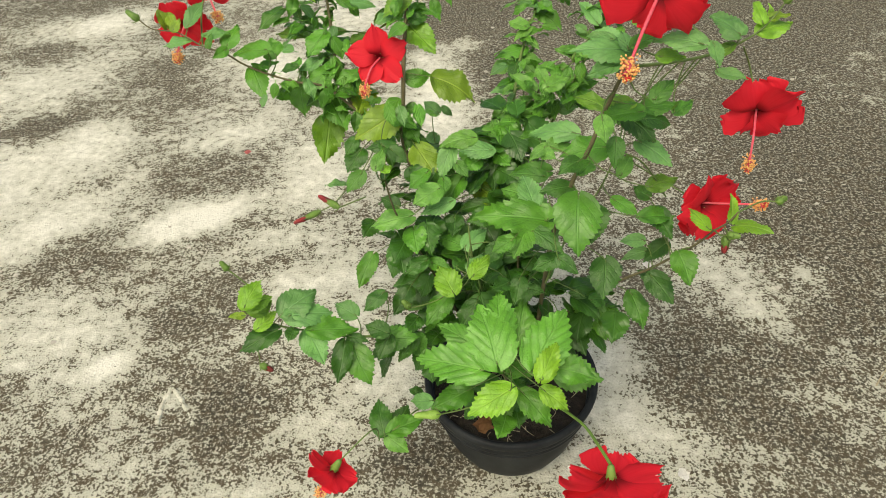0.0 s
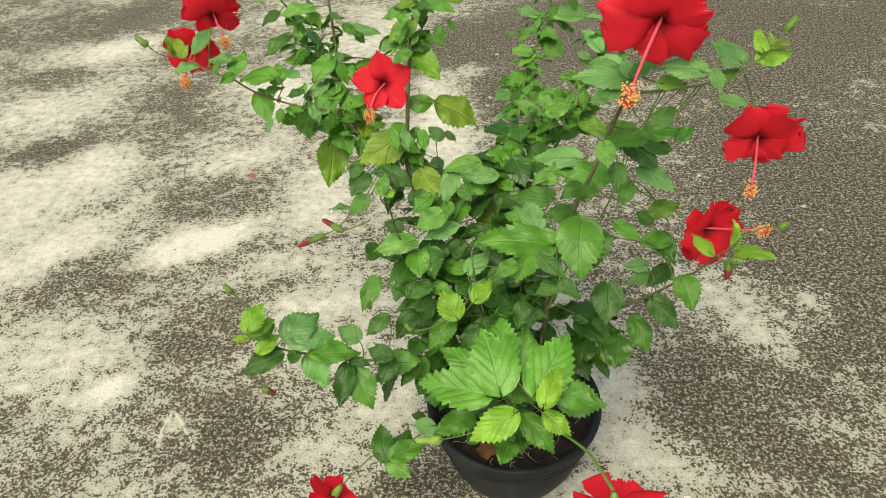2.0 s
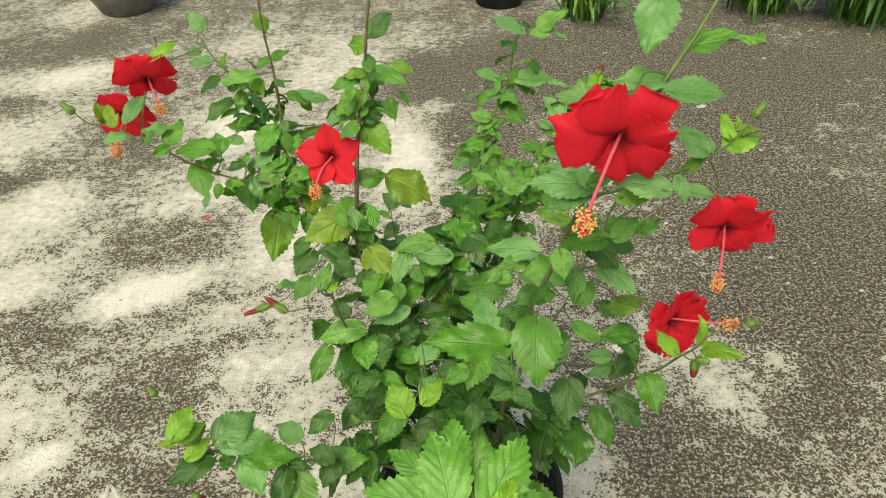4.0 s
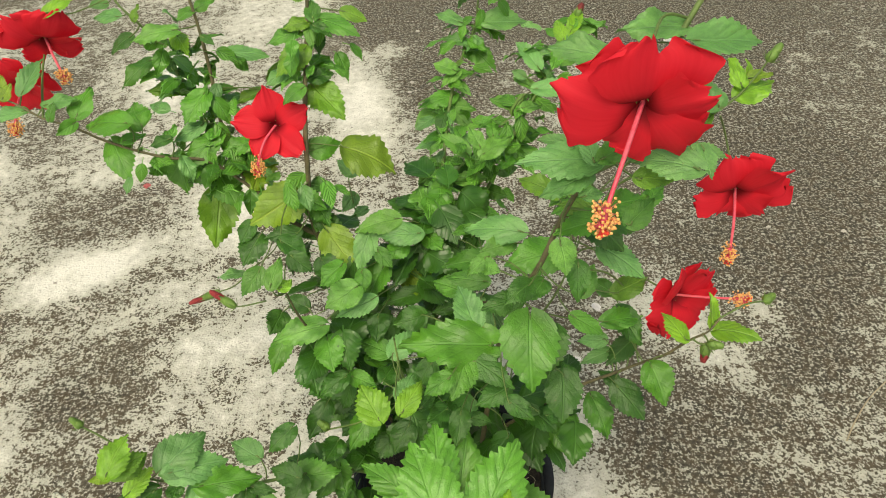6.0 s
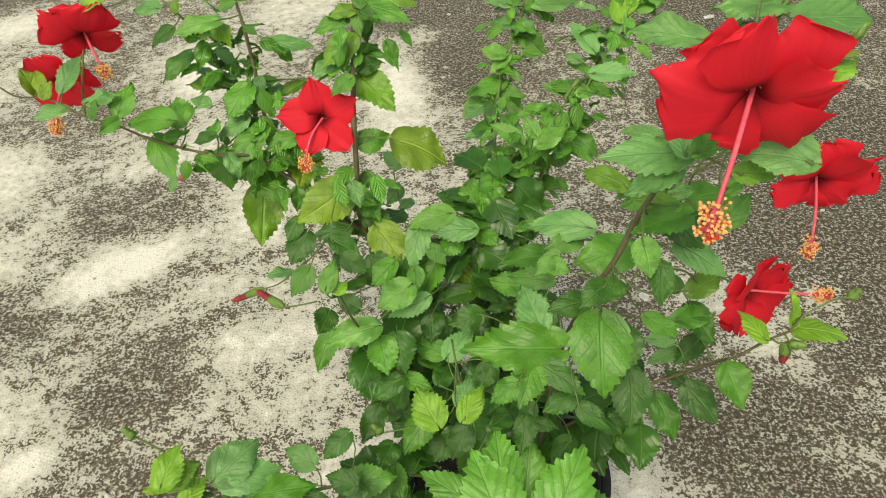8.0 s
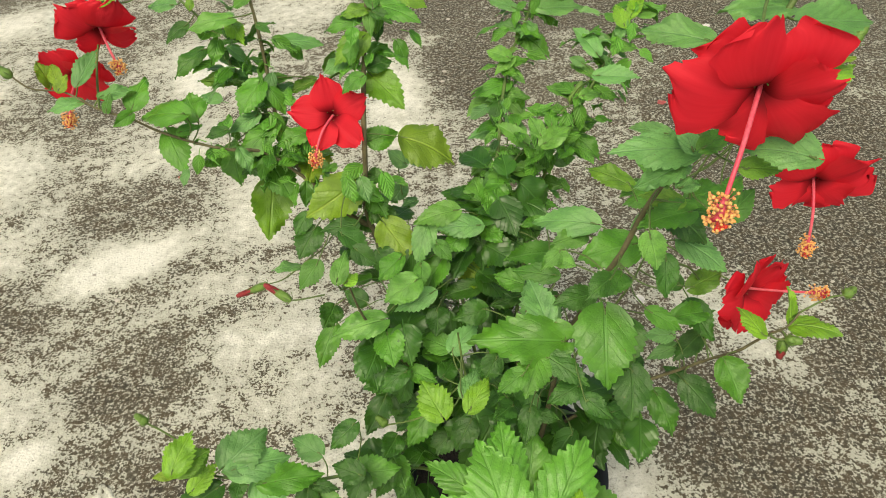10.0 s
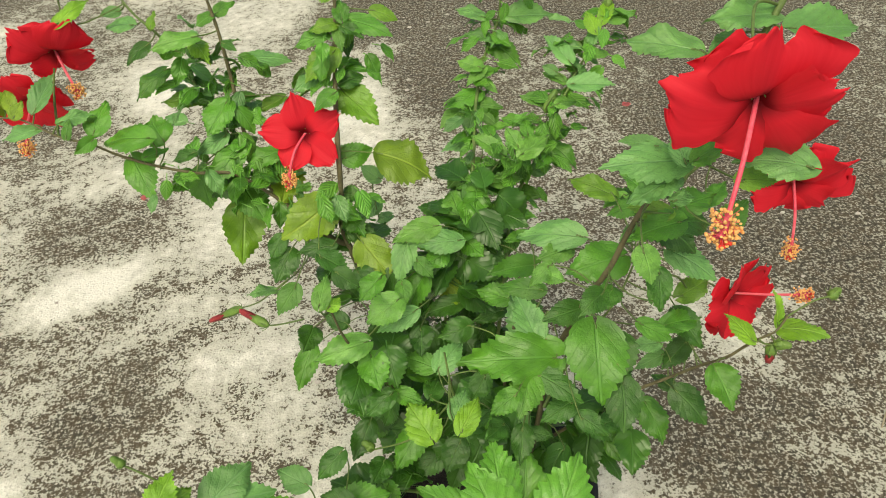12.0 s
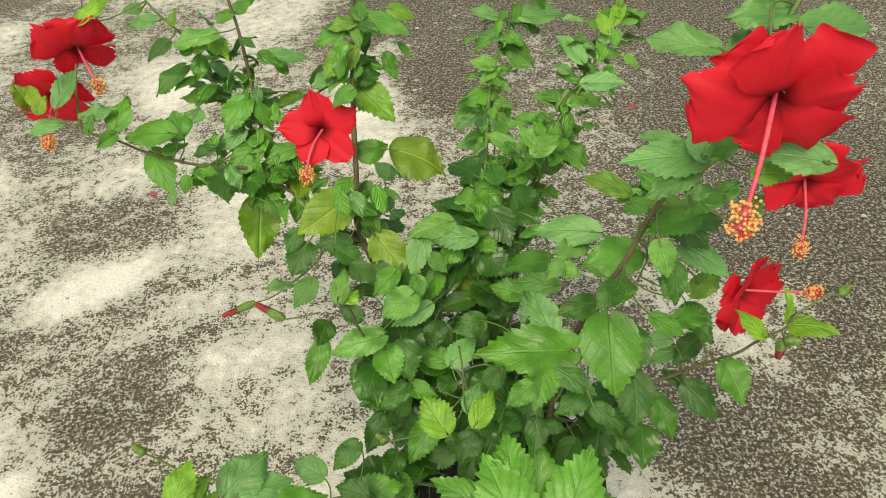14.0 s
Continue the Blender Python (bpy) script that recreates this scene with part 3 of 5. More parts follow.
        bm = bmesh.new()
        threads = bmesh.new()
        tube(threads, line[int(len(line) * 0.72):], 0.0016, 0.0030, 8)
        for i in range(130):
            q = line[int(len(line) * rng.uniform(0.74, 0.995))]
            d = Vector((rng.gauss(0, 1), rng.gauss(0, 1), rng.gauss(0, 1))).normalized()
            e = q + d * rng.uniform(0.0045, 0.0098)
            tube(threads, [q, e], 0.00024, 0.00018, 3)
            bmesh.ops.create_icosphere(bm, subdivisions=1, radius=rng.uniform(0.0009, 0.0014), matrix=Matrix.Translation(e))
        link("stamen_brush", to_mesh(threads, "stamen_brush", COLUMN), head, Matrix(), "fine pink stamen brush")
        link("pollen_head", to_mesh(bm, "pollen_head", POLLEN), head, Matrix(), "cluster of yellow pollen anthers")
        bm = bmesh.new()
        for i in range(5):
            d = (a + side + Vector((rng.uniform(-0.7, 0.7), rng.uniform(-0.7, 0.7), rng.uniform(-0.7, 0.7)))).normalized()
            tube(bm, [line[-1], line[-1] + d * 0.006], 0.0005, 0.0005, 4)
            bmesh.ops.create_icosphere(bm, subdivisions=1, radius=0.0014, matrix=Matrix.Translation(line[-1] + d * 0.006))
        link("stigma", to_mesh(bm, "stigma", STIGMA), head, Matrix(), "red five-branched stigma")
    if stalk_from:
        back = c - a * 0.020
        f = Vector(stalk_from)
        stalk([f, f.lerp(back, 0.6) - a * 0.03 * (f - back).length / 0.08, back], thick * 1.1, thick)


def bud(base, tip, r, red=False, withered=False, mat=None):
    """A rolled bud from base to tip, with its green calyx round the foot."""
    b, t = Vector(base), Vector(tip)
    size, turn = (t - b).length, Matrix.Translation(b) @ frame_on(t - b)
    bm = bmesh.new()
    lathe(bm, [(0.001, -0.001), (r * 0.7, size * 0.04), (r * 1.05, size * 0.18), (r * 1.0, size * 0.36), (r * 0.82, size * 0.52), (r * 0.7, size * 0.50), (0.001, size * 0.30)], 15)
    for v in bm.verts:
        if v.co.z > size * 0.4:
            v.co.z += size * 0.10 * math.cos(5 * math.atan2(v.co.y, v.co.x))
    head = link("bud", to_mesh(bm, "bud", mat or CALYX), plant, turn, "rolled wine-red flower bud" if red else "green flower bud")
    bm = bmesh.new()
    lathe(bm, [(r * 0.5, size * 0.2), (r * 0.80, size * 0.45), (r * 0.78, size * 0.66), (r * 0.66, size * 0.84), (r * 0.45, size * 0.96), (0.0006, size)], 14)
    for v in bm.verts:
        a = math.atan2(v.co.y, v.co.x) + 5 * v.co.z / size
        v.co.x *= 1 + 0.16 * math.cos(3 * a)
        v.co.y *= 1 + 0.16 * math.cos(3 * a)
    link("petal_roll", to_mesh(bm, "petal_roll", WITHERED if withered else BUD_RED if red else mat or CALYX), head, turn)
    bm = bmesh.new()
    for k in range(7):
        a = 2 * math.pi * k / 7
        d = Vector((math.cos(a), math.sin(a), 0.35))
        tube(bm, [Vector((0, 0, 0)), d * r * 1.0, d * r * 1.7 + Vector((0, 0, r * 0.5))], 0.0006, 0.0003, 4)
    link("bract_ring", to_mesh(bm, "bract_ring", TWIG), head, turn)


# stems
stem([(0.125, 0.790, 0.150), (0.075, 0.815, 0.330), (0.020, 0.850, 0.480), (-0.016, 0.900, 0.580), (-0.008, 0.885, 0.650), (-0.003, 0.905, 0.720), (0.002, 0.951, 0.776), (0.007, 0.970, 0.810), (0.014, 0.985, 0.870), (0.024, 0.995, 0.930)], 0.0062, 0.0024)
stem([(-0.016, 0.895, 0.560), (-0.060, 0.890, 0.610), (-0.106, 0.928, 0.660), (-0.118, 0.964, 0.699), (-0.121, 0.983, 0.747), (-0.123, 0.990, 0.806), (-0.130, 1.000, 0.860), (-0.132, 1.010, 0.920)], 0.0046, 0.0018)
stem([(-0.100, 0.922, 0.652), (-0.151, 0.997, 0.682), (-0.175, 1.025, 0.722), (-0.184, 1.025, 0.757), (-0.190, 1.000, 0.800), (-0.214, 1.010, 0.825), (-0.235, 1.035, 0.845)], 0.0036, 0.0014)
stem([(-0.080, 0.900, 0.632), (-0.125, 0.905, 0.672), (-0.163, 0.892, 0.688), (-0.200, 0.893, 0.700), (-0.237, 0.897, 0.715), (-0.260, 0.892, 0.736), (-0.293, 0.900, 0.744), (-0.332, 0.916, 0.759), (-0.368, 0.920, 0.763), (-0.390, 0.930, 0.774)], 0.0028, 0.0012, BARK)
stem([(0.165, 0.800, 0.150), (0.150, 0.870, 0.350), (0.145, 0.935, 0.490), (0.160, 1.015, 0.590), (0.172, 1.080, 0.630), (0.190, 1.140, 0.662), (0.207, 1.160, 0.690), (0.217, 1.170, 0.715), (0.222, 1.175, 0.760), (0.235, 1.185, 0.800)], 0.0046, 0.0016, TWIG)
stem([(0.146, 0.930, 0.490), (0.150, 0.912, 0.585), (0.165, 0.945, 0.596), (0.186, 0.965, 0.612), (0.206, 0.956, 0.642), (0.252, 1.003, 0.656)], 0.0028, 0.0012)
stem([(0.160, 0.830, 0.330), (0.185, 0.900, 0.470), (0.203, 0.960, 0.530), (0.220, 0.985, 0.555), (0.238, 0.984, 0.595), (0.250, 0.985, 0.630), (0.275, 1.020, 0.655), (0.304, 1.060, 0.679), (0.320, 1.068, 0.702), (0.334, 1.080, 0.725), (0.346, 1.100, 0.745)], 0.0040, 0.0015, TWIG)
stem([(0.180, 0.745, 0.150), (0.190, 0.700, 0.380), (0.202, 0.695, 0.540), (0.217, 0.676, 0.630), (0.224, 0.666, 0.672), (0.236, 0.658, 0.712), (0.250, 0.656, 0.765), (0.266, 0.637, 0.834)], 0.0048, 0.0030, BARK)
stem([(0.262, 0.634, 0.826), (0.285, 0.645, 0.868), (0.312, 0.658, 0.905), (0.336, 0.675, 0.940), (0.358, 0.695, 0.965), (0.385, 0.725, 1.000)], 0.0036, 0.0026, TWIG)
stem([(0.262, 0.634, 0.825), (0.310, 0.690, 0.800), (0.360, 0.750, 0.776), (0.411, 0.790, 0.767), (0.433, 0.805, 0.770), (0.459, 0.822, 0.777), (0.478, 0.835, 0.790), (0.488, 0.838, 0.806)], 0.0030, 0.0012)
stem([(0.190, 0.720, 0.330), (0.235, 0.712, 0.390), (0.285, 0.708, 0.440), (0.307, 0.704, 0.463), (0.340, 0.700, 0.486), (0.364, 0.690, 0.515), (0.382, 0.674, 0.547), (0.395, 0.672, 0.563), (0.404, 0.666, 0.582), (0.416, 0.662, 0.597), (0.430, 0.672, 0.606)], 0.0034, 0.0013, BARK)
stem([(0.197, 0.690, 0.470), (0.225, 0.690, 0.560), (0.258, 0.690, 0.630), (0.275, 0.700, 0.672)], 0.0024, 0.0012)
stem([(0.120, 0.740, 0.150), (0.070, 0.695, 0.290), (0.010, 0.660, 0.380), (-0.032, 0.622, 0.432), (-0.072, 0.606, 0.449), (-0.099, 0.600, 0.462), (-0.126, 0.600, 0.467), (-0.161, 0.596, 0.480), (-0.185, 0.595, 0.500), (-0.190, 0.594, 0.515)], 0.0036, 0.0014)
stem([(0.160, 0.720, 0.150), (0.152, 0.660, 0.270), (0.140, 0.600, 0.370), (0.134, 0.578, 0.412), (0.134, 0.570, 0.450), (0.140, 0.562, 0.490)], 0.0040, 0.0018)
stem([(0.110, 0.725, 0.155), (0.050, 0.690, 0.215), (0.000, 0.650, 0.230), (-0.025, 0.610, 0.242), (-0.050, 0.594, 0.234)], 0.0026, 0.0012)
stem([(0.120, 0.770, 0.150), (0.080, 0.760, 0.300), (0.040, 0.768, 0.395), (0.010, 0.752, 0.490), (-0.012, 0.735, 0.562), (-0.018, 0.715, 0.632)], 0.0038, 0.0014)
stem([(0.145, 0.765, 0.150), (0.125, 0.740, 0.330), (0.105, 0.705, 0.450), (0.095, 0.690, 0.520), (0.090, 0.700, 0.570)], 0.0036, 0.0014)
stem([(0.150, 0.750, 0.160), (0.160, 0.740, 0.360), (0.160, 0.730, 0.500), (0.168, 0.715, 0.590), (0.190, 0.680, 0.640)], 0.0040, 0.0016)
stem([(0.140, 0.790, 0.160), (0.120, 0.810, 0.350), (0.100, 0.835, 0.470), (0.110, 0.855, 0.540), (0.130, 0.880, 0.580)], 0.0036, 0.0014)
stem([(0.100, 0.800, 0.160), (0.045, 0.950, 0.330), (0.025, 1.050, 0.420), (0.018, 1.058, 0.490), (0.018, 1.045, 0.550)], 0.0022, 0.0009)
# leaves, branch by branch
# branch L
leaf("y", -0.352, 0.931, 0.760, 68, 9, 64, 0.030, 0.62)
leaf("y", -0.336, 0.912, 0.763, 43, 21, -18, 0.021, 0.62)
leaf("g", -0.256, 0.893, 0.741, -10, -59, 150, 0.025, 0.62)
leaf("g", -0.283, 0.893, 0.745, 55, -3, -19, 0.021, 0.62)
# branch M
leaf("g", -0.188, 0.952, 0.646, -4, -51, 152, 0.037, 0.80)
leaf("g", -0.173, 0.939, 0.661, -58, 12, 170, 0.050, 0.80)
leaf("d", -0.123, 0.923, 0.653, -13, -25, 124, 0.042, 0.80)
leaf("v", -0.137, 0.946, 0.599, -33, -16, -172, 0.075, 0.62)
leaf("g", -0.126, 0.927, 0.636, -29, 13, -152, 0.046, 0.80)
leaf("y", -0.074, 0.946, 0.649, -18, -15, -176, 0.057, 0.80)
leaf("y", -0.021, 0.878, 0.641, -31, -44, 145, 0.070, 0.80)
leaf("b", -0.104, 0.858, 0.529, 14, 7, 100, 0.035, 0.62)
leaf("d", -0.008, 0.727, 0.673, -40, 28, -138, 0.028, 0.80)
leaf("d", 0.001, 0.827, 0.577, -19, 18, -152, 0.038, 0.80)
leaf("d", -0.029, 0.781, 0.648, -32, 6, -113, 0.036, 0.80)
leaf("g", 0.029, 0.808, 0.583, -24, -10, 129, 0.038, 0.80)
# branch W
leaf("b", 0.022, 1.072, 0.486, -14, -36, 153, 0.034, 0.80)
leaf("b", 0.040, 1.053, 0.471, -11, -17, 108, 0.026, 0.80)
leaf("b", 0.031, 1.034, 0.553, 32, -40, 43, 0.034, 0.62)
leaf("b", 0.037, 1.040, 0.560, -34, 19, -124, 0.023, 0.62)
# branch A
leaf("y", 0.040, 0.905, 0.683, -20, 22, -108, 0.067, 0.80)
leaf("v", 0.048, 0.975, 0.821, -20, 34, -105, 0.030, 0.62)
leaf("g", -0.001, 0.903, 0.682, 3, 56, -73, 0.037, 0.80)
leaf("d", 0.013, 1.015, 0.848, 46, 31, -40, 0.041, 0.80)
leaf("v", 0.010, 0.982, 0.843, -12, -67, 66, 0.035, 0.80)
# branch B
leaf("g", -0.125, 1.007, 0.818, 27, 24, -52, 0.025, 0.62)
leaf("d", -0.128, 0.947, 0.679, 54, 11, 12, 0.023, 0.80)
leaf("d", -0.098, 0.917, 0.661, 16, 31, -57, 0.028, 0.80)
leaf("v", -0.139, 1.044, 0.847, 61, -13, 52, 0.029, 0.80)
# branch C
leaf("b", -0.230, 1.017, 0.825, 7, -46, 107, 0.021, 0.62)
leaf("v", -0.190, 0.979, 0.819, 56, 0, -33, 0.019, 0.62)
leaf("g", -0.173, 1.006, 0.775, 15, -41, 42, 0.024, 0.62)
leaf("b", -0.232, 1.050, 0.846, 57, -29, 30, 0.032, 0.62)
# branch D
leaf("g", 0.223, 0.965, 0.649, 27, -5, -5, 0.028, 0.62)
leaf("g", 0.184, 1.017, 0.619, 8, -21, 10, 0.031, 0.80)
leaf("f", 0.147, 1.013, 0.569, -42, -37, 145, 0.034, 0.62)
leaf("g", 0.194, 0.944, 0.563, -3, -31, 146, 0.038, 0.62)
# branch E
leaf("b", 0.273, 1.044, 0.689, 28, -53, 35, 0.021, 0.62)
leaf("b", 0.301, 1.068, 0.670, 34, 20, -70, 0.021, 0.62)
leaf("g", 0.262, 1.044, 0.596, 5, 54, -74, 0.041, 0.62)
leaf("f", 0.252, 0.998, 0.619, -55, -11, 163, 0.032, 0.62)
leaf("b", 0.231, 0.974, 0.588, 18, 52, -78, 0.028, 0.62)
leaf("g", 0.218, 0.989, 0.545, 12, 50, -123, 0.033, 0.62)
leaf("f", 0.259, 1.148, 0.806, 38, 17, -70, 0.050, 0.62)
leaf("f", 0.249, 1.143, 0.801, 5, 1, -94, 0.051, 0.62)
leaf("b", 0.232, 1.138, 0.805, 29, -4, 75, 0.056, 0.62)
# branch F
leaf("g", 0.282, 0.584, 0.814, 46, 27, -48, 0.027, 0.80)
leaf("b", 0.321, 0.705, 0.990, -40, -1, 166, 0.054, 0.80)
leaf("l", 0.355, 0.701, 0.948, 16, 2, -102, 0.063, 0.62)
# branch G
leaf("d", 0.299, 0.765, 0.697, 8, -9, 66, 0.032, 0.62)
leaf("g", 0.289, 0.749, 0.702, -15, -13, 90, 0.031, 0.62)
leaf("g", 0.302, 0.769, 0.700, 35, -5, 39, 0.030, 0.62)
leaf("f", 0.283, 0.768, 0.700, -22, -9, 96, 0.025, 0.62)
leaf("d", 0.294, 0.727, 0.727, -41, -11, 124, 0.027, 0.62)
leaf("f", 0.182, 0.671, 0.701, -4, 41, -131, 0.020, 0.80)
leaf("b", 0.187, 0.706, 0.564, 39, -17, 14, 0.056, 0.62)
leaf("g", 0.236, 0.645, 0.701, -5, -14, 150, 0.028, 0.80)
leaf("g", 0.106, 0.840, 0.581, -11, -42, 128, 0.034, 0.80)
leaf("g", 0.130, 0.863, 0.576, 0, 33, -146, 0.034, 0.80)
leaf("g", 0.077, 0.831, 0.556, -34, -3, 139, 0.049, 0.80)
leaf("d", 0.041, 0.827, 0.573, -35, -6, 146, 0.046, 0.80)
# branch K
# low leaves in the dark tone, which carries the shade they hang in
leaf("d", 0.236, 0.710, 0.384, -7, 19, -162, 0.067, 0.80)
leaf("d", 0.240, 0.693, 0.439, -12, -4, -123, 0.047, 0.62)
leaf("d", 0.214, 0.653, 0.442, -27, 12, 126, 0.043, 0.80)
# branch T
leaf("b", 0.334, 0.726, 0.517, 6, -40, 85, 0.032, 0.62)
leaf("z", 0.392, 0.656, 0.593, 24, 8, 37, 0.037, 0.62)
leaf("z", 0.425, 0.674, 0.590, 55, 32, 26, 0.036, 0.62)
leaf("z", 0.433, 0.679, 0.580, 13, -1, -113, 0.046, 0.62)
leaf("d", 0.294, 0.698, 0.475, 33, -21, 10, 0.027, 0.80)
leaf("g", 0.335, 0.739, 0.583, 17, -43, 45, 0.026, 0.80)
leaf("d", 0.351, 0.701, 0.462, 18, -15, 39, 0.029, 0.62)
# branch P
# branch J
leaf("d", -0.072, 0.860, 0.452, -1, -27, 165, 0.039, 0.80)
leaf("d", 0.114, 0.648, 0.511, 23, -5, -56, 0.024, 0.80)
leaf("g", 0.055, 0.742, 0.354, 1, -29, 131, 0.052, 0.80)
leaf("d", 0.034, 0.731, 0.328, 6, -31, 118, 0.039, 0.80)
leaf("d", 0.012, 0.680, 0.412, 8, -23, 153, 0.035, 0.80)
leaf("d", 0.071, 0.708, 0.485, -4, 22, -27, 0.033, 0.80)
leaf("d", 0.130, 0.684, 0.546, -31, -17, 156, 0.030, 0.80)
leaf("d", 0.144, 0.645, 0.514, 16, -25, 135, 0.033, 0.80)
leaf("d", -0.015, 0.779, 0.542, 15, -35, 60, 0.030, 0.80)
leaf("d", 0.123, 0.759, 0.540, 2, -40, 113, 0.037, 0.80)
# branch Q
leaf("v", -0.188, 0.579, 0.524, -2, 45, -39, 0.035, 0.80)
# branch R
leaf("b", 0.022, 0.657, 0.244, -24, -38, 97, 0.037, 0.80)
leaf("d", 0.006, 0.675, 0.240, 18, -6, 75, 0.023, 0.80)
# branch S
leaf("f", 0.212, 0.596, 0.393, 15, 40, -103, 0.060, 0.80)
leaf("g", 0.144, 0.569, 0.416, 10, 31, -47, 0.031, 0.80)
leaf("g", 0.136, 0.577, 0.412, 17, -10, 12, 0.031, 0.80)
# branch V
leaf("y", 0.477, 0.848, 0.782, 21, 18, -97, 0.025, 0.62)
leaf("z", 0.485, 0.858, 0.777, 67, 9, 32, 0.020, 0.62)
leaf("v", 0.419, 0.787, 0.776, -35, -20, 102, 0.028, 0.62)
# leaves of the crown's near side
leaf("g", -0.026, 0.878, 0.638, -6, 26, -122, 0.043, 0.58)
leaf("d", -0.007, 0.893, 0.640, 2, 27, -114, 0.030, 0.74)
leaf("g", -0.004, 0.887, 0.613, -8, 16, -152, 0.035, 0.73)
leaf("d", -0.004, 0.879, 0.598, -9, 25, -127, 0.041, 0.48)
leaf("y", 0.009, 0.857, 0.595, -22, 17, -149, 0.056, 0.67)
leaf("f", -0.022, 0.682, 0.673, 31, 5, -13, 0.033, 0.31)
leaf("z", -0.015, 0.684, 0.668, 4, 18, -40, 0.018, 0.91)
leaf("d", -0.022, 0.843, 0.607, 6, -28, 102, 0.042, 0.34)
leaf("d", -0.030, 0.903, 0.562, -2, 23, -131, 0.028, 0.73)
leaf("f", 0.097, 0.853, 0.612, 4, -28, 104, 0.053, 0.46)
leaf("b", 0.063, 0.844, 0.602, -29, -9, 161, 0.052, 0.36)
leaf("b", 0.123, 0.840, 0.598, 11, -29, 95, 0.051, 0.37)
leaf("g", 0.118, 0.934, 0.564, 1, -27, 64, 0.047, 0.30)
leaf("f", 0.047, 0.780, 0.572, -12, -23, 126, 0.045, 0.81)
leaf("b", 0.064, 0.784, 0.547, -8, -25, 120, 0.050, 0.38)
leaf("g", 0.052, 0.807, 0.572, -22, 4, -175, 0.028, 0.83)
leaf("g", 0.071, 0.827, 0.586, -23, 16, -151, 0.028, 0.68)
leaf("d", 0.119, 0.825, 0.510, 3, -28, 105, 0.051, 0.31)
leaf("b", 0.226, 0.718, 0.697, -4, -28, 70, 0.063, 0.30)
leaf("f", 0.218, 0.718, 0.683, 2, -28, 106, 0.036, 0.47)
leaf("g", 0.260, 0.691, 0.693, 3, -28, 104, 0.056, 0.71)
leaf("b", 0.261, 0.671, 0.742, -8, -23, 126, 0.022, 0.70)
leaf("g", 0.204, 0.800, 0.586, 9, -29, 97, 0.058, 0.30)
leaf("f", 0.188, 0.674, 0.706, -17, -21, 133, 0.026, 0.45)
leaf("g", 0.172, 0.773, 0.562, 3, -26, 61, 0.043, 0.49)
leaf("b", 0.174, 0.651, 0.636, 29, -8, 12, 0.045, 0.68)
leaf("d", 0.172, 0.826, 0.488, -1, -27, 110, 0.043, 0.34)
leaf("f", 0.155, 0.917, 0.601, 7, -6, 7, 0.035, 0.75)
leaf("f", 0.174, 0.941, 0.598, -6, 28, -79, 0.045, 0.30)
leaf("f", 0.129, 0.921, 0.569, -21, 18, -147, 0.051, 0.30)
leaf("g", 0.192, 0.939, 0.548, 9, 28, -104, 0.041, 0.30)
leaf("g", 0.183, 0.752, 0.677, -2, -27, 111, 0.027, 0.30)
leaf("f", 0.009, 0.737, 0.556, 2, -27, 107, 0.059, 0.38)
leaf("g", 0.010, 0.736, 0.535, -17, 7, -170, 0.042, 0.89)
leaf("d", -0.015, 0.778, 0.464, -28, -10, 158, 0.048, 0.89)
leaf("d", 0.030, 0.708, 0.500, -13, -22, 129, 0.040, 0.47)
leaf("g", 0.079, 0.735, 0.503, 4, -26, 59, 0.043, 0.50)
leaf("b", 0.083, 0.730, 0.504, 21, 18, -38, 0.044, 0.62)
leaf("g", 0.190, 0.636, 0.625, 15, -29, 89, 0.088, 0.35)
leaf("z", 0.069, 0.651, 0.489, 25, -14, 25, 0.047, 0.79)
leaf("z", 0.097, 0.614, 0.553, 24, 15, -31, 0.039, 0.48)
leaf("b", 0.094, 0.647, 0.529, 27, 12, -25, 0.032, 0.67)
leaf("g", 0.148, 0.602, 0.624, -13, -23, 127, 0.031, 0.64)
leaf("g", 0.057, 0.708, 0.428, -23, -15, 147, 0.057, 0.49)
leaf("d", 0.100, 0.666, 0.457, -25, -13, 152, 0.038, 0.83)
leaf("d", 0.078, 0.709, 0.370, -17, -20, 135, 0.041, 0.74)
leaf("d", -0.025, 0.642, 0.498, -17, -20, 136, 0.037, 0.54)
leaf("g", 0.033, 0.716, 0.489, -3, 26, -119, 0.035, 0.54)
leaf("d", 0.068, 0.777, 0.525, -19, 2, 180, 0.035, 0.88)
leaf("g", 0.227, 0.648, 0.651, -29, -2, 173, 0.071, 0.88)
leaf("d", 0.272, 0.669, 0.532, -31, 1, 179, 0.053, 0.83)
leaf("g", 0.324, 0.710, 0.430, -27, 10, -163, 0.054, 0.42)
leaf("d", 0.367, 0.730, 0.509, -15, -22, 130, 0.044, 0.54)
leaf("d", 0.338, 0.719, 0.577, -25, 13, -157, 0.047, 0.50)
leaf("d", 0.199, 0.579, 0.614, -13, 22, -135, 0.030, 0.49)
leaf("d", 0.170, 0.623, 0.621, -10, 24, -130, 0.048, 0.30)
leaf("d", 0.158, 0.617, 0.547, -30, -3, 172, 0.037, 0.58)
leaf("d", 0.167, 0.629, 0.518, 6, 28, -108, 0.025, 0.44)
leaf("b", 0.261, 0.616, 0.852, 9, -29, 95, 0.060, 0.30)
leaf("b", 0.256, 0.612, 0.842, -10, -24, 121, 0.044, 0.30)
leaf("b", 0.243, 0.623, 0.860, 2, -26, 61, 0.027, 0.30)
leaf("b", 0.256, 0.603, 0.858, 31, -6, 9, 0.025, 0.45)
leaf("g", 0.258, 0.596, 0.865, 13, 24, -56, 0.029, 0.32)
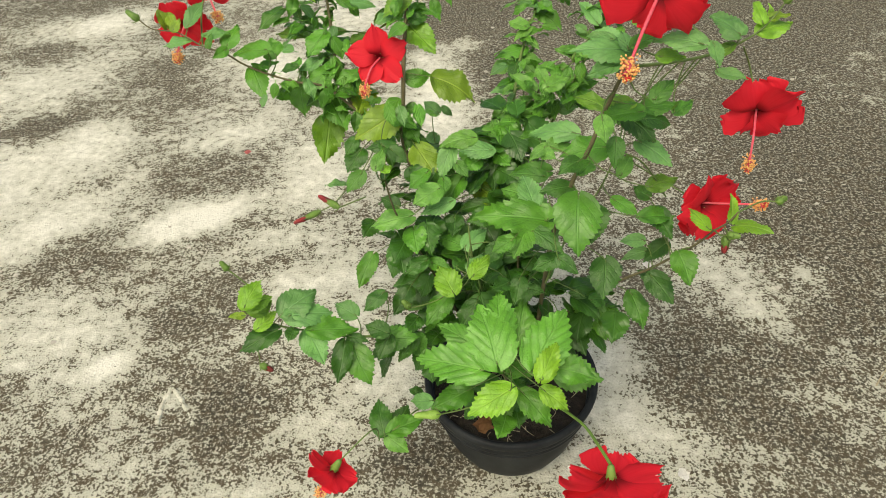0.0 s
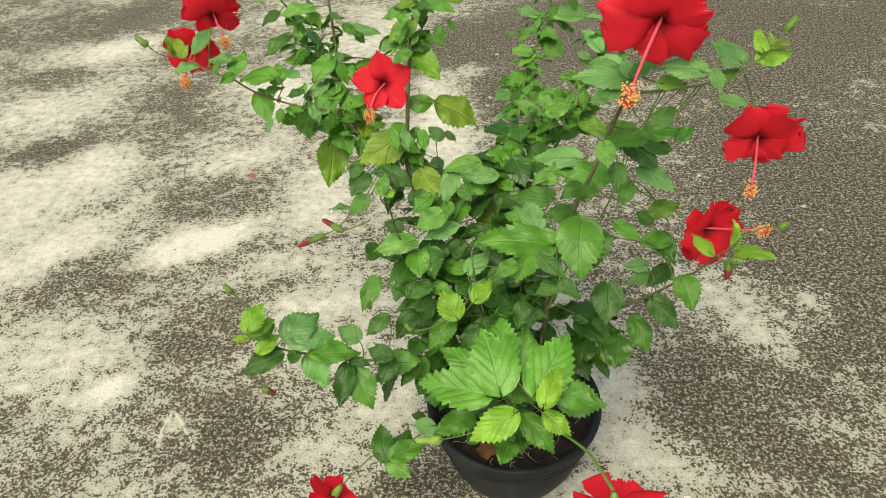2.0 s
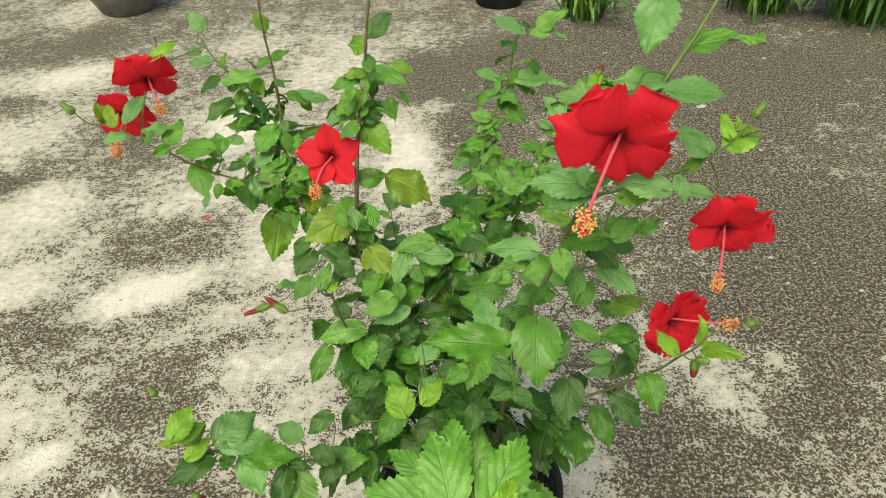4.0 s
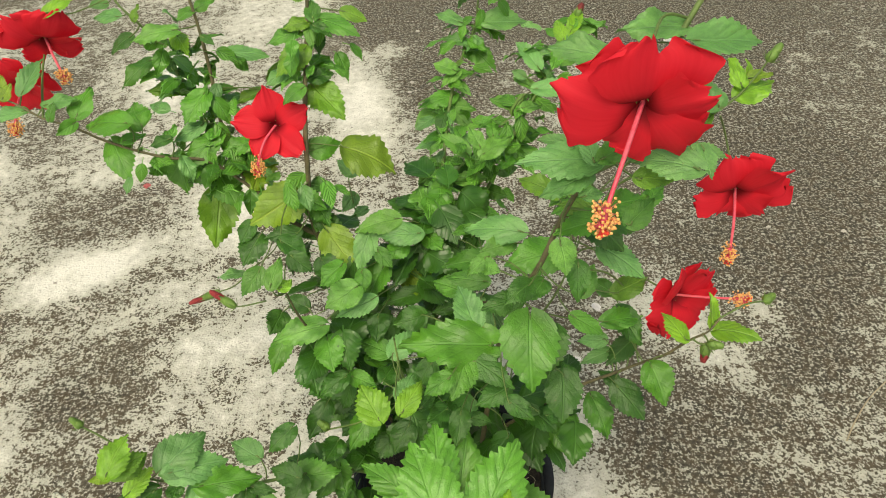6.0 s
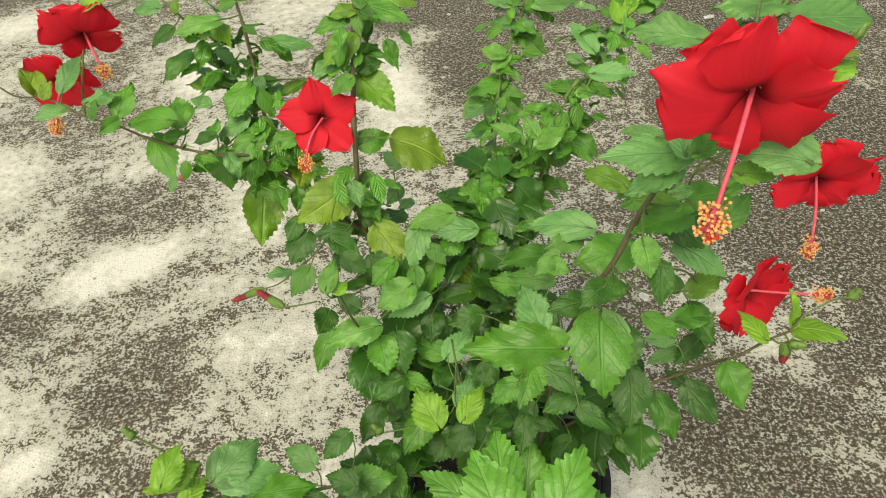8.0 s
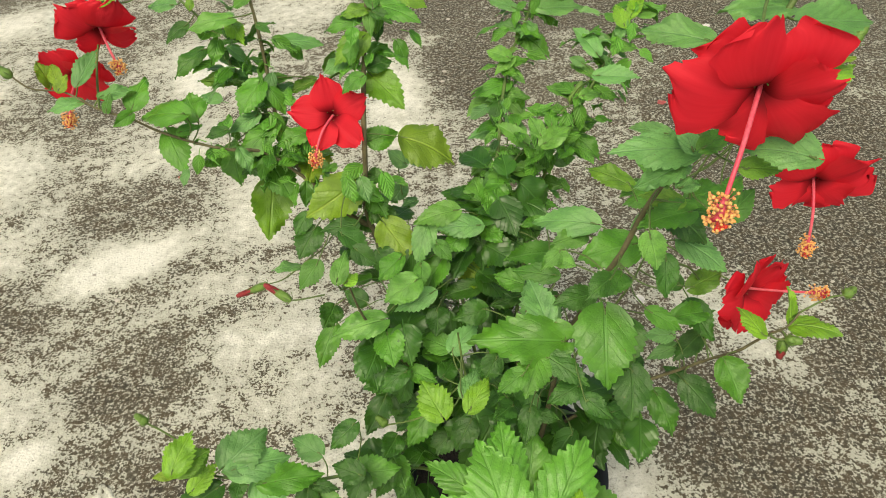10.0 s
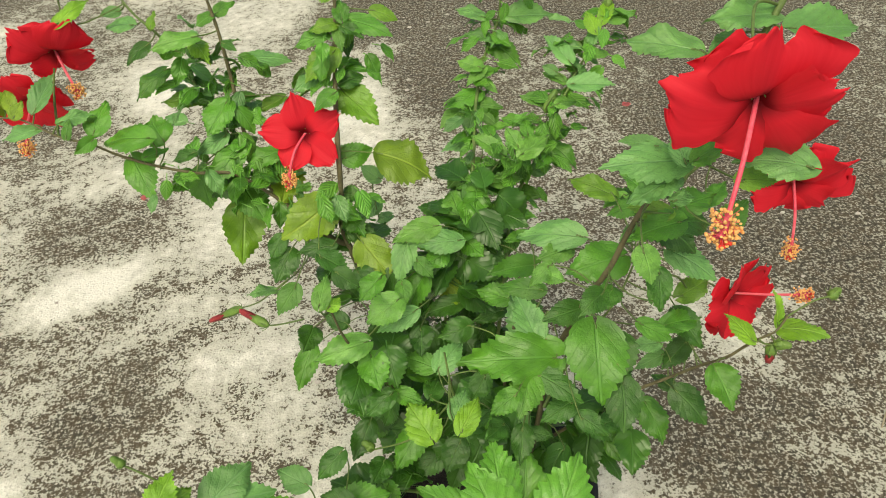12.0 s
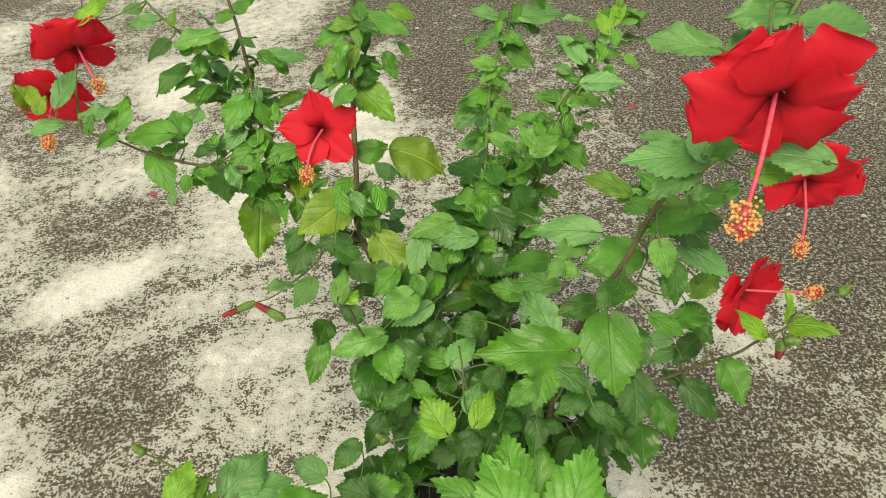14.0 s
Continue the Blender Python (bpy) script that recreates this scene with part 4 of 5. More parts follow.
leaf("v", 0.268, 0.762, 0.707, 11, -23, 49, 0.049, 0.30)
leaf("d", 0.297, 0.676, 0.740, -15, 28, -78, 0.041, 0.60)
leaf("b", 0.247, 0.593, 0.835, 1, 27, -72, 0.021, 0.30)
leaf("b", -0.312, 0.914, 0.769, 30, 9, -19, 0.048, 0.37)
leaf("z", -0.283, 0.976, 0.832, 24, 16, -33, 0.046, 0.30)
leaf("y", -0.340, 0.925, 0.768, 28, -13, 22, 0.029, 0.32)
leaf("b", -0.316, 0.912, 0.748, 1, -27, 111, 0.037, 0.30)
leaf("b", -0.289, 0.906, 0.757, 5, 25, -61, 0.036, 0.30)
leaf("g", -0.261, 0.910, 0.739, 32, 5, -12, 0.042, 0.65)
leaf("g", -0.194, 0.881, 0.744, -4, -28, 73, 0.066, 0.30)
leaf("g", -0.191, 0.908, 0.722, 22, -16, 28, 0.045, 0.64)
leaf("v", -0.178, 1.021, 0.704, 15, -29, 92, 0.042, 0.30)
leaf("g", -0.205, 1.029, 0.746, -18, -20, 137, 0.050, 0.38)
leaf("d", -0.202, 0.988, 0.797, -15, -21, 132, 0.031, 0.58)
leaf("f", -0.144, 0.972, 0.809, 3, -27, 107, 0.051, 0.30)
leaf("z", -0.154, 0.999, 0.790, -6, 15, -153, 0.035, 0.52)
leaf("d", -0.163, 1.004, 0.782, -14, 23, -132, 0.036, 0.50)
leaf("d", -0.176, 1.032, 0.729, -6, 26, -121, 0.029, 0.30)
leaf("d", -0.177, 1.015, 0.738, 28, -13, 22, 0.027, 0.35)
leaf("g", -0.128, 0.965, 0.732, -27, -13, 152, 0.047, 0.63)
leaf("g", -0.126, 0.996, 0.822, -15, -22, 131, 0.023, 0.63)
leaf("b", -0.211, 0.990, 0.820, 0, -28, 68, 0.040, 0.30)
leaf("g", -0.211, 0.890, 0.715, 6, 25, -61, 0.027, 0.30)
leaf("d", -0.160, 0.901, 0.709, -3, -26, 115, 0.026, 0.45)
leaf("g", -0.229, 0.903, 0.708, -27, 14, -156, 0.055, 0.47)
leaf("b", -0.135, 0.946, 0.699, -13, -23, 128, 0.042, 0.33)
leaf("b", -0.102, 1.005, 0.762, -7, 28, -79, 0.051, 0.30)
leaf("d", -0.128, 0.977, 0.717, -19, 20, -140, 0.038, 0.60)
leaf("g", -0.126, 0.983, 0.723, -5, 28, -76, 0.033, 0.30)
leaf("v", -0.069, 1.005, 0.709, -11, -24, 124, 0.037, 0.30)
leaf("d", -0.119, 0.980, 0.796, -11, 24, -128, 0.019, 0.44)
leaf("d", -0.119, 0.994, 0.755, -17, -21, 134, 0.014, 0.68)
leaf("g", -0.118, 0.926, 0.691, -20, -19, 140, 0.055, 0.52)
leaf("g", -0.072, 0.931, 0.682, -3, -26, 114, 0.047, 0.36)
leaf("g", -0.002, 0.965, 0.803, -2, -27, 112, 0.040, 0.30)
leaf("v", 0.011, 0.969, 0.813, 2, -27, 107, 0.033, 0.47)
leaf("v", 0.004, 0.950, 0.790, -20, -19, 137, 0.047, 0.63)
leaf("f", 0.010, 0.967, 0.811, -33, 2, -180, 0.030, 0.30)
leaf("d", 0.015, 0.956, 0.814, -12, 24, -129, 0.029, 0.40)
leaf("d", 0.016, 0.984, 0.792, -33, 3, -177, 0.027, 0.44)
leaf("g", 0.022, 0.963, 0.818, -5, 26, -120, 0.051, 0.30)
leaf("g", 0.016, 0.960, 0.819, 33, -4, 4, 0.028, 0.52)
leaf("d", 0.003, 0.936, 0.757, 9, 25, -59, 0.036, 0.41)
leaf("v", 0.006, 0.944, 0.745, -21, 19, -144, 0.058, 0.53)
leaf("g", 0.001, 0.910, 0.762, -13, -23, 127, 0.029, 0.79)
leaf("g", 0.004, 0.975, 0.763, -1, 27, -116, 0.035, 0.30)
leaf("b", -0.006, 0.908, 0.683, 8, 25, -60, 0.030, 0.38)
leaf("b", 0.194, 1.163, 0.717, 13, -23, 48, 0.046, 0.30)
leaf("b", 0.228, 1.153, 0.719, -5, 28, -79, 0.073, 0.30)
leaf("b", 0.204, 1.151, 0.689, 8, -25, 55, 0.042, 0.30)
leaf("g", 0.205, 1.169, 0.676, -16, 22, -137, 0.056, 0.39)
leaf("f", 0.181, 1.099, 0.675, 9, -25, 53, 0.036, 0.66)
leaf("f", 0.188, 1.107, 0.670, -15, -22, 130, 0.035, 0.30)
leaf("g", 0.182, 1.103, 0.664, 3, 27, -68, 0.031, 0.30)
leaf("f", 0.183, 1.111, 0.651, -17, 21, -138, 0.031, 0.30)
leaf("f", 0.172, 1.093, 0.622, 7, 28, -106, 0.039, 0.60)
leaf("f", 0.173, 1.088, 0.621, -18, 20, -141, 0.043, 0.33)
leaf("d", 0.175, 1.085, 0.627, -7, -26, 117, 0.030, 0.56)
leaf("f", 0.152, 1.092, 0.616, -15, -20, 135, 0.039, 0.74)
leaf("d", 0.165, 1.066, 0.626, -23, -5, 168, 0.035, 0.70)
leaf("b", 0.171, 1.061, 0.592, -5, -26, 115, 0.054, 0.30)
leaf("g", 0.227, 1.002, 0.642, 3, -26, 61, 0.035, 0.42)
leaf("f", 0.249, 0.998, 0.629, 2, 27, -114, 0.030, 0.30)
leaf("g", 0.261, 1.000, 0.609, -18, 20, -141, 0.046, 0.45)
leaf("b", 0.292, 1.053, 0.697, 26, -14, 24, 0.053, 0.30)
leaf("b", 0.275, 0.976, 0.709, 7, 28, -107, 0.052, 0.30)
leaf("f", 0.284, 1.040, 0.676, 11, -24, 50, 0.034, 0.30)
leaf("f", 0.254, 1.016, 0.660, 7, -25, 55, 0.037, 0.30)
leaf("f", 0.262, 0.989, 0.675, -3, 28, -77, 0.029, 0.49)
leaf("f", 0.312, 1.045, 0.711, -6, 28, -80, 0.034, 0.30)
leaf("z", 0.325, 1.062, 0.730, 32, -6, 8, 0.037, 0.34)
leaf("z", 0.336, 1.078, 0.735, 30, 11, -23, 0.040, 0.30)
leaf("f", 0.350, 1.089, 0.733, 8, 25, -63, 0.046, 0.30)
leaf("f", 0.173, 1.049, 0.553, 11, -29, 94, 0.042, 0.30)
leaf("z", -0.187, 0.563, 0.548, 30, 11, -14, 0.042, 0.63)
leaf("v", -0.187, 0.569, 0.539, 13, 24, -45, 0.035, 0.63)
leaf("y", -0.200, 0.582, 0.515, 14, -30, 101, 0.020, 0.30)
leaf("z", -0.183, 0.570, 0.502, 17, 22, -39, 0.035, 0.49)
leaf("d", -0.162, 0.581, 0.488, -7, -26, 128, 0.055, 0.37)
leaf("b", -0.152, 0.591, 0.510, 15, 23, -42, 0.054, 0.81)
leaf("b", -0.145, 0.588, 0.507, -7, 30, -72, 0.060, 0.43)
leaf("d", -0.142, 0.590, 0.483, -1, -7, 173, 0.022, 0.94)
leaf("b", -0.127, 0.597, 0.470, -17, 15, -147, 0.054, 0.80)
leaf("g", -0.118, 0.585, 0.484, -13, 30, -79, 0.064, 0.30)
leaf("b", -0.064, 0.622, 0.474, 14, -24, 56, 0.037, 0.73)
leaf("g", -0.067, 0.591, 0.444, -31, 9, -158, 0.055, 0.73)
leaf("d", -0.078, 0.594, 0.452, -33, -5, 178, 0.057, 0.30)
leaf("d", -0.020, 0.602, 0.461, 7, -27, 66, 0.035, 0.72)
leaf("g", -0.036, 0.630, 0.419, 11, 30, -91, 0.053, 0.71)
leaf("d", -0.020, 0.613, 0.443, -28, -13, 161, 0.037, 0.65)
leaf("d", 0.011, 0.641, 0.407, -23, -19, 150, 0.040, 0.36)
leaf("d", -0.071, 0.594, 0.463, 0, 29, -105, 0.028, 0.30)
leaf("g", -0.106, 0.969, 0.288, -29, -13, 162, 0.070, 0.30)
leaf("d", -0.002, 0.718, 0.435, -28, -14, 160, 0.048, 0.56)
leaf("d", -0.048, 0.599, 0.236, 32, -6, 15, 0.056, 0.49)
leaf("d", -0.032, 0.613, 0.228, 28, 13, -19, 0.043, 0.71)
leaf("g", -0.039, 0.600, 0.239, 4, 28, -58, 0.059, 0.49)
leaf("f", -0.044, 0.600, 0.229, -16, 23, -128, 0.041, 0.74)
leaf("l", 0.128, 0.531, 0.480, 33, -4, 12, 0.084, 0.73)
leaf("l", 0.174, 0.538, 0.467, 27, 16, -24, 0.092, 0.51)
leaf("l", 0.110, 0.529, 0.471, 1, -28, 73, 0.091, 0.46)
leaf("l", 0.132, 0.568, 0.486, 34, 0, 5, 0.065, 0.56)
leaf("g", 0.153, 0.570, 0.473, 32, 8, -8, 0.062, 0.63)
leaf("l", 0.106, 0.567, 0.466, 18, -22, 50, 0.070, 0.30)
leaf("g", 0.203, 0.548, 0.455, 1, 29, -105, 0.052, 0.71)
leaf("z", 0.145, 0.523, 0.442, -8, -26, 127, 0.064, 0.55)
leaf("z", 0.185, 0.524, 0.440, -15, 23, -128, 0.040, 0.51)
leaf("g", 0.162, 0.556, 0.393, -22, 19, -140, 0.058, 0.41)
leaf("g", 0.089, 0.566, 0.386, -7, -27, 126, 0.059, 0.49)
leaf("g", 0.139, 0.544, 0.359, 8, -9, 170, 0.042, 1.00)
leaf("z", 0.181, 0.507, 0.480, 29, 13, -18, 0.054, 0.30)
leaf("b", 0.339, 0.721, 0.502, 4, -29, 110, 0.038, 0.30)
leaf("d", 0.258, 0.665, 0.461, -9, 30, -76, 0.031, 0.56)
leaf("d", 0.250, 0.668, 0.465, 6, -27, 65, 0.025, 0.40)
leaf("g", 0.299, 0.690, 0.746, -5, 30, -71, 0.049, 0.37)
leaf("d", 0.279, 0.681, 0.741, -21, 20, -136, 0.044, 0.67)
leaf("b", 0.295, 0.675, 0.710, -16, 23, -129, 0.048, 0.54)
leaf("v", 0.279, 0.656, 0.769, 3, -28, 69, 0.035, 0.33)
leaf("g", 0.288, 0.654, 0.761, 8, -30, 106, 0.052, 0.30)
leaf("f", 0.237, 0.602, 0.785, -34, 3, -170, 0.027, 0.75)
leaf("d", 0.255, 0.607, 0.756, -34, -4, 179, 0.032, 0.56)
leaf("f", 0.270, 0.633, 0.691, 27, 17, -26, 0.035, 0.30)
leaf("g", 0.345, 0.724, 0.719, 14, 25, -47, 0.034, 0.38)
leaf("g", 0.181, 1.099, 0.637, -2, -28, 118, 0.057, 0.30)
leaf("f", 0.188, 0.943, 0.639, 23, -20, 43, 0.047, 0.30)
leaf("f", 0.204, 0.907, 0.662, 12, 25, -49, 0.051, 0.30)
leaf("f", 0.202, 0.914, 0.668, 32, -9, 21, 0.031, 0.54)
leaf("f", 0.131, 0.908, 0.571, 24, -4, 12, 0.050, 0.72)
leaf("g", 0.191, 0.708, 0.640, -1, -29, 76, 0.045, 0.30)
leaf("d", 0.220, 0.671, 0.650, 5, -30, 110, 0.040, 0.55)
leaf("d", 0.221, 0.625, 0.717, 5, -26, 128, 0.031, 0.67)
leaf("g", 0.269, 0.650, 0.645, -16, 23, -129, 0.035, 0.41)
leaf("v", 0.318, 0.681, 0.641, 3, 28, -62, 0.047, 0.30)
leaf("g", 0.318, 0.698, 0.580, -10, 30, -77, 0.051, 0.30)
leaf("d", 0.245, 0.644, 0.639, -32, -2, -178, 0.047, 0.79)
leaf("g", 0.163, 0.624, 0.622, -14, -10, 167, 0.043, 0.77)
leaf("d", 0.205, 0.617, 0.582, -4, -28, 121, 0.037, 0.58)
leaf("d", -0.075, 0.860, 0.590, -24, -15, 158, 0.043, 0.78)
leaf("g", -0.066, 0.800, 0.589, -26, -17, 154, 0.037, 0.72)
leaf("d", -0.083, 0.872, 0.603, -28, -15, 158, 0.032, 0.72)
leaf("y", 0.100, 0.855, 0.523, -20, 21, -134, 0.057, 0.74)
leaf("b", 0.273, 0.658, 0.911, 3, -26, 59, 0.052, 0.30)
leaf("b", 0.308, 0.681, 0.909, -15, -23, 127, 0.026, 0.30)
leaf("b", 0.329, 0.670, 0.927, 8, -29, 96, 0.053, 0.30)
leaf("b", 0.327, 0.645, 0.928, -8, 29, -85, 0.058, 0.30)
leaf("g", 0.364, 0.660, 0.550, -27, 9, -165, 0.045, 0.89)
leaf("d", 0.337, 0.674, 0.499, -20, 18, -148, 0.048, 0.74)
leaf("b", 0.423, 0.783, 0.790, 26, -17, 36, 0.047, 0.57)
leaf("z", 0.462, 0.827, 0.775, 5, 28, -61, 0.059, 0.30)
leaf("z", 0.464, 0.830, 0.784, 35, -2, 9, 0.037, 0.30)
leaf("b", 0.404, 0.778, 0.744, -5, 27, -115, 0.037, 0.30)
leaf("v", 0.278, 0.574, 0.864, 5, 29, -101, 0.025, 0.49)
leaf("b", 0.343, 0.627, 0.851, -31, 4, -175, 0.027, 0.46)
leaf("b", 0.311, 0.554, 0.884, 7, -27, 64, 0.044, 0.31)
petioles()


def inner_foliage():
    """Smaller leaves crowded deep among the stems, too many to count."""
    rng = random.Random(77)
    # core leaves mostly in the dark tone, colouring in the shade between stems
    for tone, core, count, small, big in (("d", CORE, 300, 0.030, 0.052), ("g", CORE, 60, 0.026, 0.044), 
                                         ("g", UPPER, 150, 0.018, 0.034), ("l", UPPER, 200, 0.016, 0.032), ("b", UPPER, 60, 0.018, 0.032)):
        verts, faces, uvs = [], [], []
        for i in range(count):
            q = rng.choice(core) + Vector((rng.gauss(0, 0.012), rng.gauss(0, 0.012), rng.gauss(0, 0.01)))
            a = rng.uniform(0, 360)
            out = Vector((math.cos(radians(a)), math.sin(radians(a)), 0)) * rng.uniform(0.2, 0.6) * big
            size, slim = rng.uniform(small, big), 1.0 if core is CORE else 0.72
            m = Matrix.Translation(q + out) @ pose(0, 0, 0, 0, 0, a - 90) @ pose(0, 0, 0, rng.uniform(-60, 15), rng.uniform(-30, 30), 0) @ Matrix.Diagonal((size * slim, size, size, 1))
            src = BLADES[tone, rng.choice([k for t, k in BLADES if t == tone])]
            base = len(verts)
            verts.extend(m @ v.co for v in src.vertices)
            faces.extend(tuple(base + k for k in p.vertices) for p in src.polygons)
            uvs.extend(d.uv.copy() for d in src.uv_layers[0].data)
            stub = m @ Vector((0, 0, 0))
            side, base = Vector((0.0007, 0, 0.0004)), len(verts)
            verts.extend((q - side, q + side, stub + side, stub - side))
            faces.append((base, base + 1, base + 2, base + 3))
            uvs.extend([Vector((0.5, 0.1))] * 4)
        me = bpy.data.meshes.new("inner_foliage")
        me.from_pydata(verts, [], faces)
        layer = me.uv_layers.new(name="UVMap")
        for k, c in enumerate(uvs):
            layer.data[k].uv = c
        me.polygons.foreach_set("use_smooth", [True] * len(me.polygons))
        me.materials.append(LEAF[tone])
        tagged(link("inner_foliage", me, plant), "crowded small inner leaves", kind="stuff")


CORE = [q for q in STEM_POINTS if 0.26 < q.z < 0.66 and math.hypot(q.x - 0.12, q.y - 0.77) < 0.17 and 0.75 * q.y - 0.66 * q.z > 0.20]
UPPER = [q for q in STEM_POINTS if (q.z > 0.50 and q.y > 0.9 and q.x > 0.1) or (q.z > 0.56 and q.y > 0.86 and q.x < 0.06 and q.x > -0.2 and q.z < 0.80 and math.hypot(q.x + 0.04, q.z - 0.715) > 0.06)]
inner_foliage()
# flowers
flower((-0.040, 0.909, 0.715), (-0.035, -0.860, 0.510), 0.044, 10, 80, 10, 0.050, 0.75, "open red hibiscus flower with a dark throat", (-0.004, 0.912, 0.735), point=0.62, column_way=(-0.45, -0.85, -0.15), frilly=0.85, broad=0.80)
flower((0.269, 0.560, 0.928), (-0.200, -0.930, -0.200), 0.0415, 72, 86, 36, 0.078, 0.35, "large open red hibiscus flower hanging from its stalk", (0.330, 0.672, 0.932), sizes=(1.10, 0.82, 0.92, 0.90, 1.06), column_way=(-0.48, -0.83, -0.42), frilly=1.35, broad=1.28)
flower((0.463, 0.777, 0.687), (-0.200, -0.950, -0.120), 0.0425, 18, 84, 30, 0.068, 0.55, "drooping red hibiscus flower with petals bent back", (0.438, 0.805, 0.764), sizes=(1.14, 0.94, 0.70, 0.86, 1.16), frilly=1.35, broad=1.2, column_way=(-0.200, -0.820, -0.460))
flower((0.410, 0.742, 0.567), (0.450, -0.860, 0.160), 0.047, 10, 72, 34, 0.076, 0.05, "half-open red hibiscus flower turned aside", (0.262, 0.625, 0.735), column_way=(0.88, -0.36, 0.28), frilly=1.3, broad=1.15)
flower((-0.303, 0.988, 0.796), (0.150, -0.880, -0.450), 0.045, 36, 94, 34, 0.048, 0.30, "drooping red hibiscus flower with frilled petals", (-0.306, 1.035, 0.815), sizes=(1.0, 0.85, 0.6, 0.8, 1.0), column_way=(0.45, -0.62, -0.64))
flower((-0.347, 0.985, 0.745), (-0.080, -0.930, -0.360), 0.043, 18, 80, 24, 0.062, 0.30, "red hibiscus flower hanging behind the leaves", (-0.310, 0.960, 0.765))
flower((0.256, 0.402, 0.430), (0.059, -0.447, -0.895), 0.055, 56, 92, 22, 0.075, 0.20, "red hibiscus flower nodding low in front of the pot", point=-0.15, frilly=1.2)
stalk([(0.205, 0.533, 0.396), (0.222, 0.505, 0.412), (0.235, 0.477, 0.427), (0.244, 0.443, 0.442), (0.255, 0.411, 0.448)], 0.0017, 0.0021, CALYX)
flower((-0.100, 0.492, 0.302), (-0.560, -0.230, -0.800), 0.037, 50, 88, 20, 0.05, 0.20, "small red hibiscus flower nodding close to the concrete", (-0.055, 0.590, 0.232), point=0.5)
stem([(-0.293, 0.900, 0.744), (-0.308, 0.960, 0.765), (-0.312, 1.020, 0.795), (-0.303, 1.040, 0.822), (-0.298, 1.035, 0.840)], 0.0020, 0.0012)
stalk([(-0.059, 0.769, 0.567), (-0.090, 0.790, 0.540), (-0.112, 0.810, 0.518)])
bud((-0.112, 0.810, 0.518), (-0.149, 0.838, 0.521), 0.0056, True)
stalk([(-0.085, 0.860, 0.545), (-0.150, 0.930, 0.440), (-0.190, 0.965, 0.395)])
bud((-0.190, 0.965, 0.395), (-0.252, 0.985, 0.352), 0.0062, True)
bud((-0.390, 0.930, 0.774), (-0.408, 0.936, 0.786), 0.0055)
stalk([(-0.190, 0.594, 0.515), (-0.186, 0.596, 0.545), (-0.198, 0.598, 0.565), (-0.211, 0.600, 0.578)])
bud((-0.211, 0.600, 0.578), (-0.218, 0.601, 0.592), 0.0042)
bud((0.252, 1.003, 0.656), (0.268, 1.020, 0.678), 0.0062)
bud((0.346, 1.100, 0.745), (0.356, 1.110, 0.760), 0.0060, False, True)
bud((0.488, 0.838, 0.806), (0.503, 0.848, 0.820), 0.0056)
stalk([(0.404, 0.666, 0.582), (0.412, 0.664, 0.576), (0.419, 0.660, 0.579)])
bud((0.419, 0.660, 0.579), (0.434, 0.655, 0.581), 0.0055)
stalk([(0.430, 0.672, 0.606), (0.458, 0.680, 0.616), (0.482, 0.690, 0.608)])
bud((0.482, 0.690, 0.608), (0.496, 0.698, 0.609), 0.0055)
stalk([(0.412, 0.664, 0.592), (0.419, 0.663, 0.582), (0.420, 0.664, 0.574)])
bud((0.420, 0.664, 0.574), (0.421, 0.661, 0.548), 0.0058, True)
stalk([(0.138, 0.572, 0.400), (0.100, 0.540, 0.388), (0.052, 0.520, 0.392)])
bud((0.052, 0.520, 0.392), (0.018, 0.514, 0.397), 0.0062, mat=YOUNG)
bud((0.196, 0.548, 0.452), (0.203, 0.535, 0.470), 0.0058)
stalk([(0.095, 0.690, 0.500), (0.050, 0.680, 0.452), (0.000, 0.690, 0.420)])
bud((0.000, 0.690, 0.420), (-0.012, 0.695, 0.432), 0.0055)
stalk([(-0.185, 0.594, 0.500), (-0.190, 0.583, 0.478), (-0.191, 0.573, 0.463), (-0.190, 0.562, 0.441)], 0.0008, 0.0007)
bud((-0.190, 0.562, 0.441), (-0.174, 0.561, 0.430), 0.0050, True, True)
stalk([(0.258, 0.628, 0.728), (0.300, 0.660, 0.690), (0.350, 0.715, 0.600)])
# ---- things lying about, and pots further off ----
def scrap(name, x, y, size, mat, seed, label, category):
    """A small curled petal lying on the concrete."""
    rng = random.Random(seed)
    bm = bmesh.new()
    rows = []
    for i in range(7):
        t = i / 6
        w = 0.42 * math.sin(math.pi * min(0.97, t + 0.06)) ** 0.6 * rng.uniform(0.7, 1.2)
        rows.append([bm.verts.new(((s * w + rng.uniform(-0.06, 0.06)) * size, (t - 0.5 + rng.uniform(-0.05, 0.05)) * size, size * (0.04 + 0.16 * s * s * w + 0.08 * (t - 0.5) ** 2 + rng.uniform(0, 0.08)))) for s in (-1, -0.5, 0, 0.5, 1)])
    for u, v in zip(rows, rows[1:]):
        for k in range(4):
            bm.faces.new((u[k], u[k + 1], v[k + 1], v[k]))
    low = min(v.co.z for v in bm.verts)
    for v in bm.verts:
        v.co.z -= low
    bmesh.ops.solidify(bm, geom=bm.faces[:], thickness=0.0006)
    low = min(v.co.z for v in bm.verts)
    tagged(link(name, to_mesh(bm, name, mat, False), None, pose(x, y, -low, 0, 0, rng.uniform(0, 360))), label, category)


scrap("fallen_petal", 0.464, 0.685, 0.026, WHITE, 1, "small white scrap lying on the concrete", "petal")
scrap("fallen_petal", 0.265, 0.694, 0.017, WHITE, 2, "small white scrap lying beside the pot", "petal")
scrap("fallen_petal", 0.494, 1.257, 0.026, WHITE, 3, "white scrap on concrete under the branches", "petal")
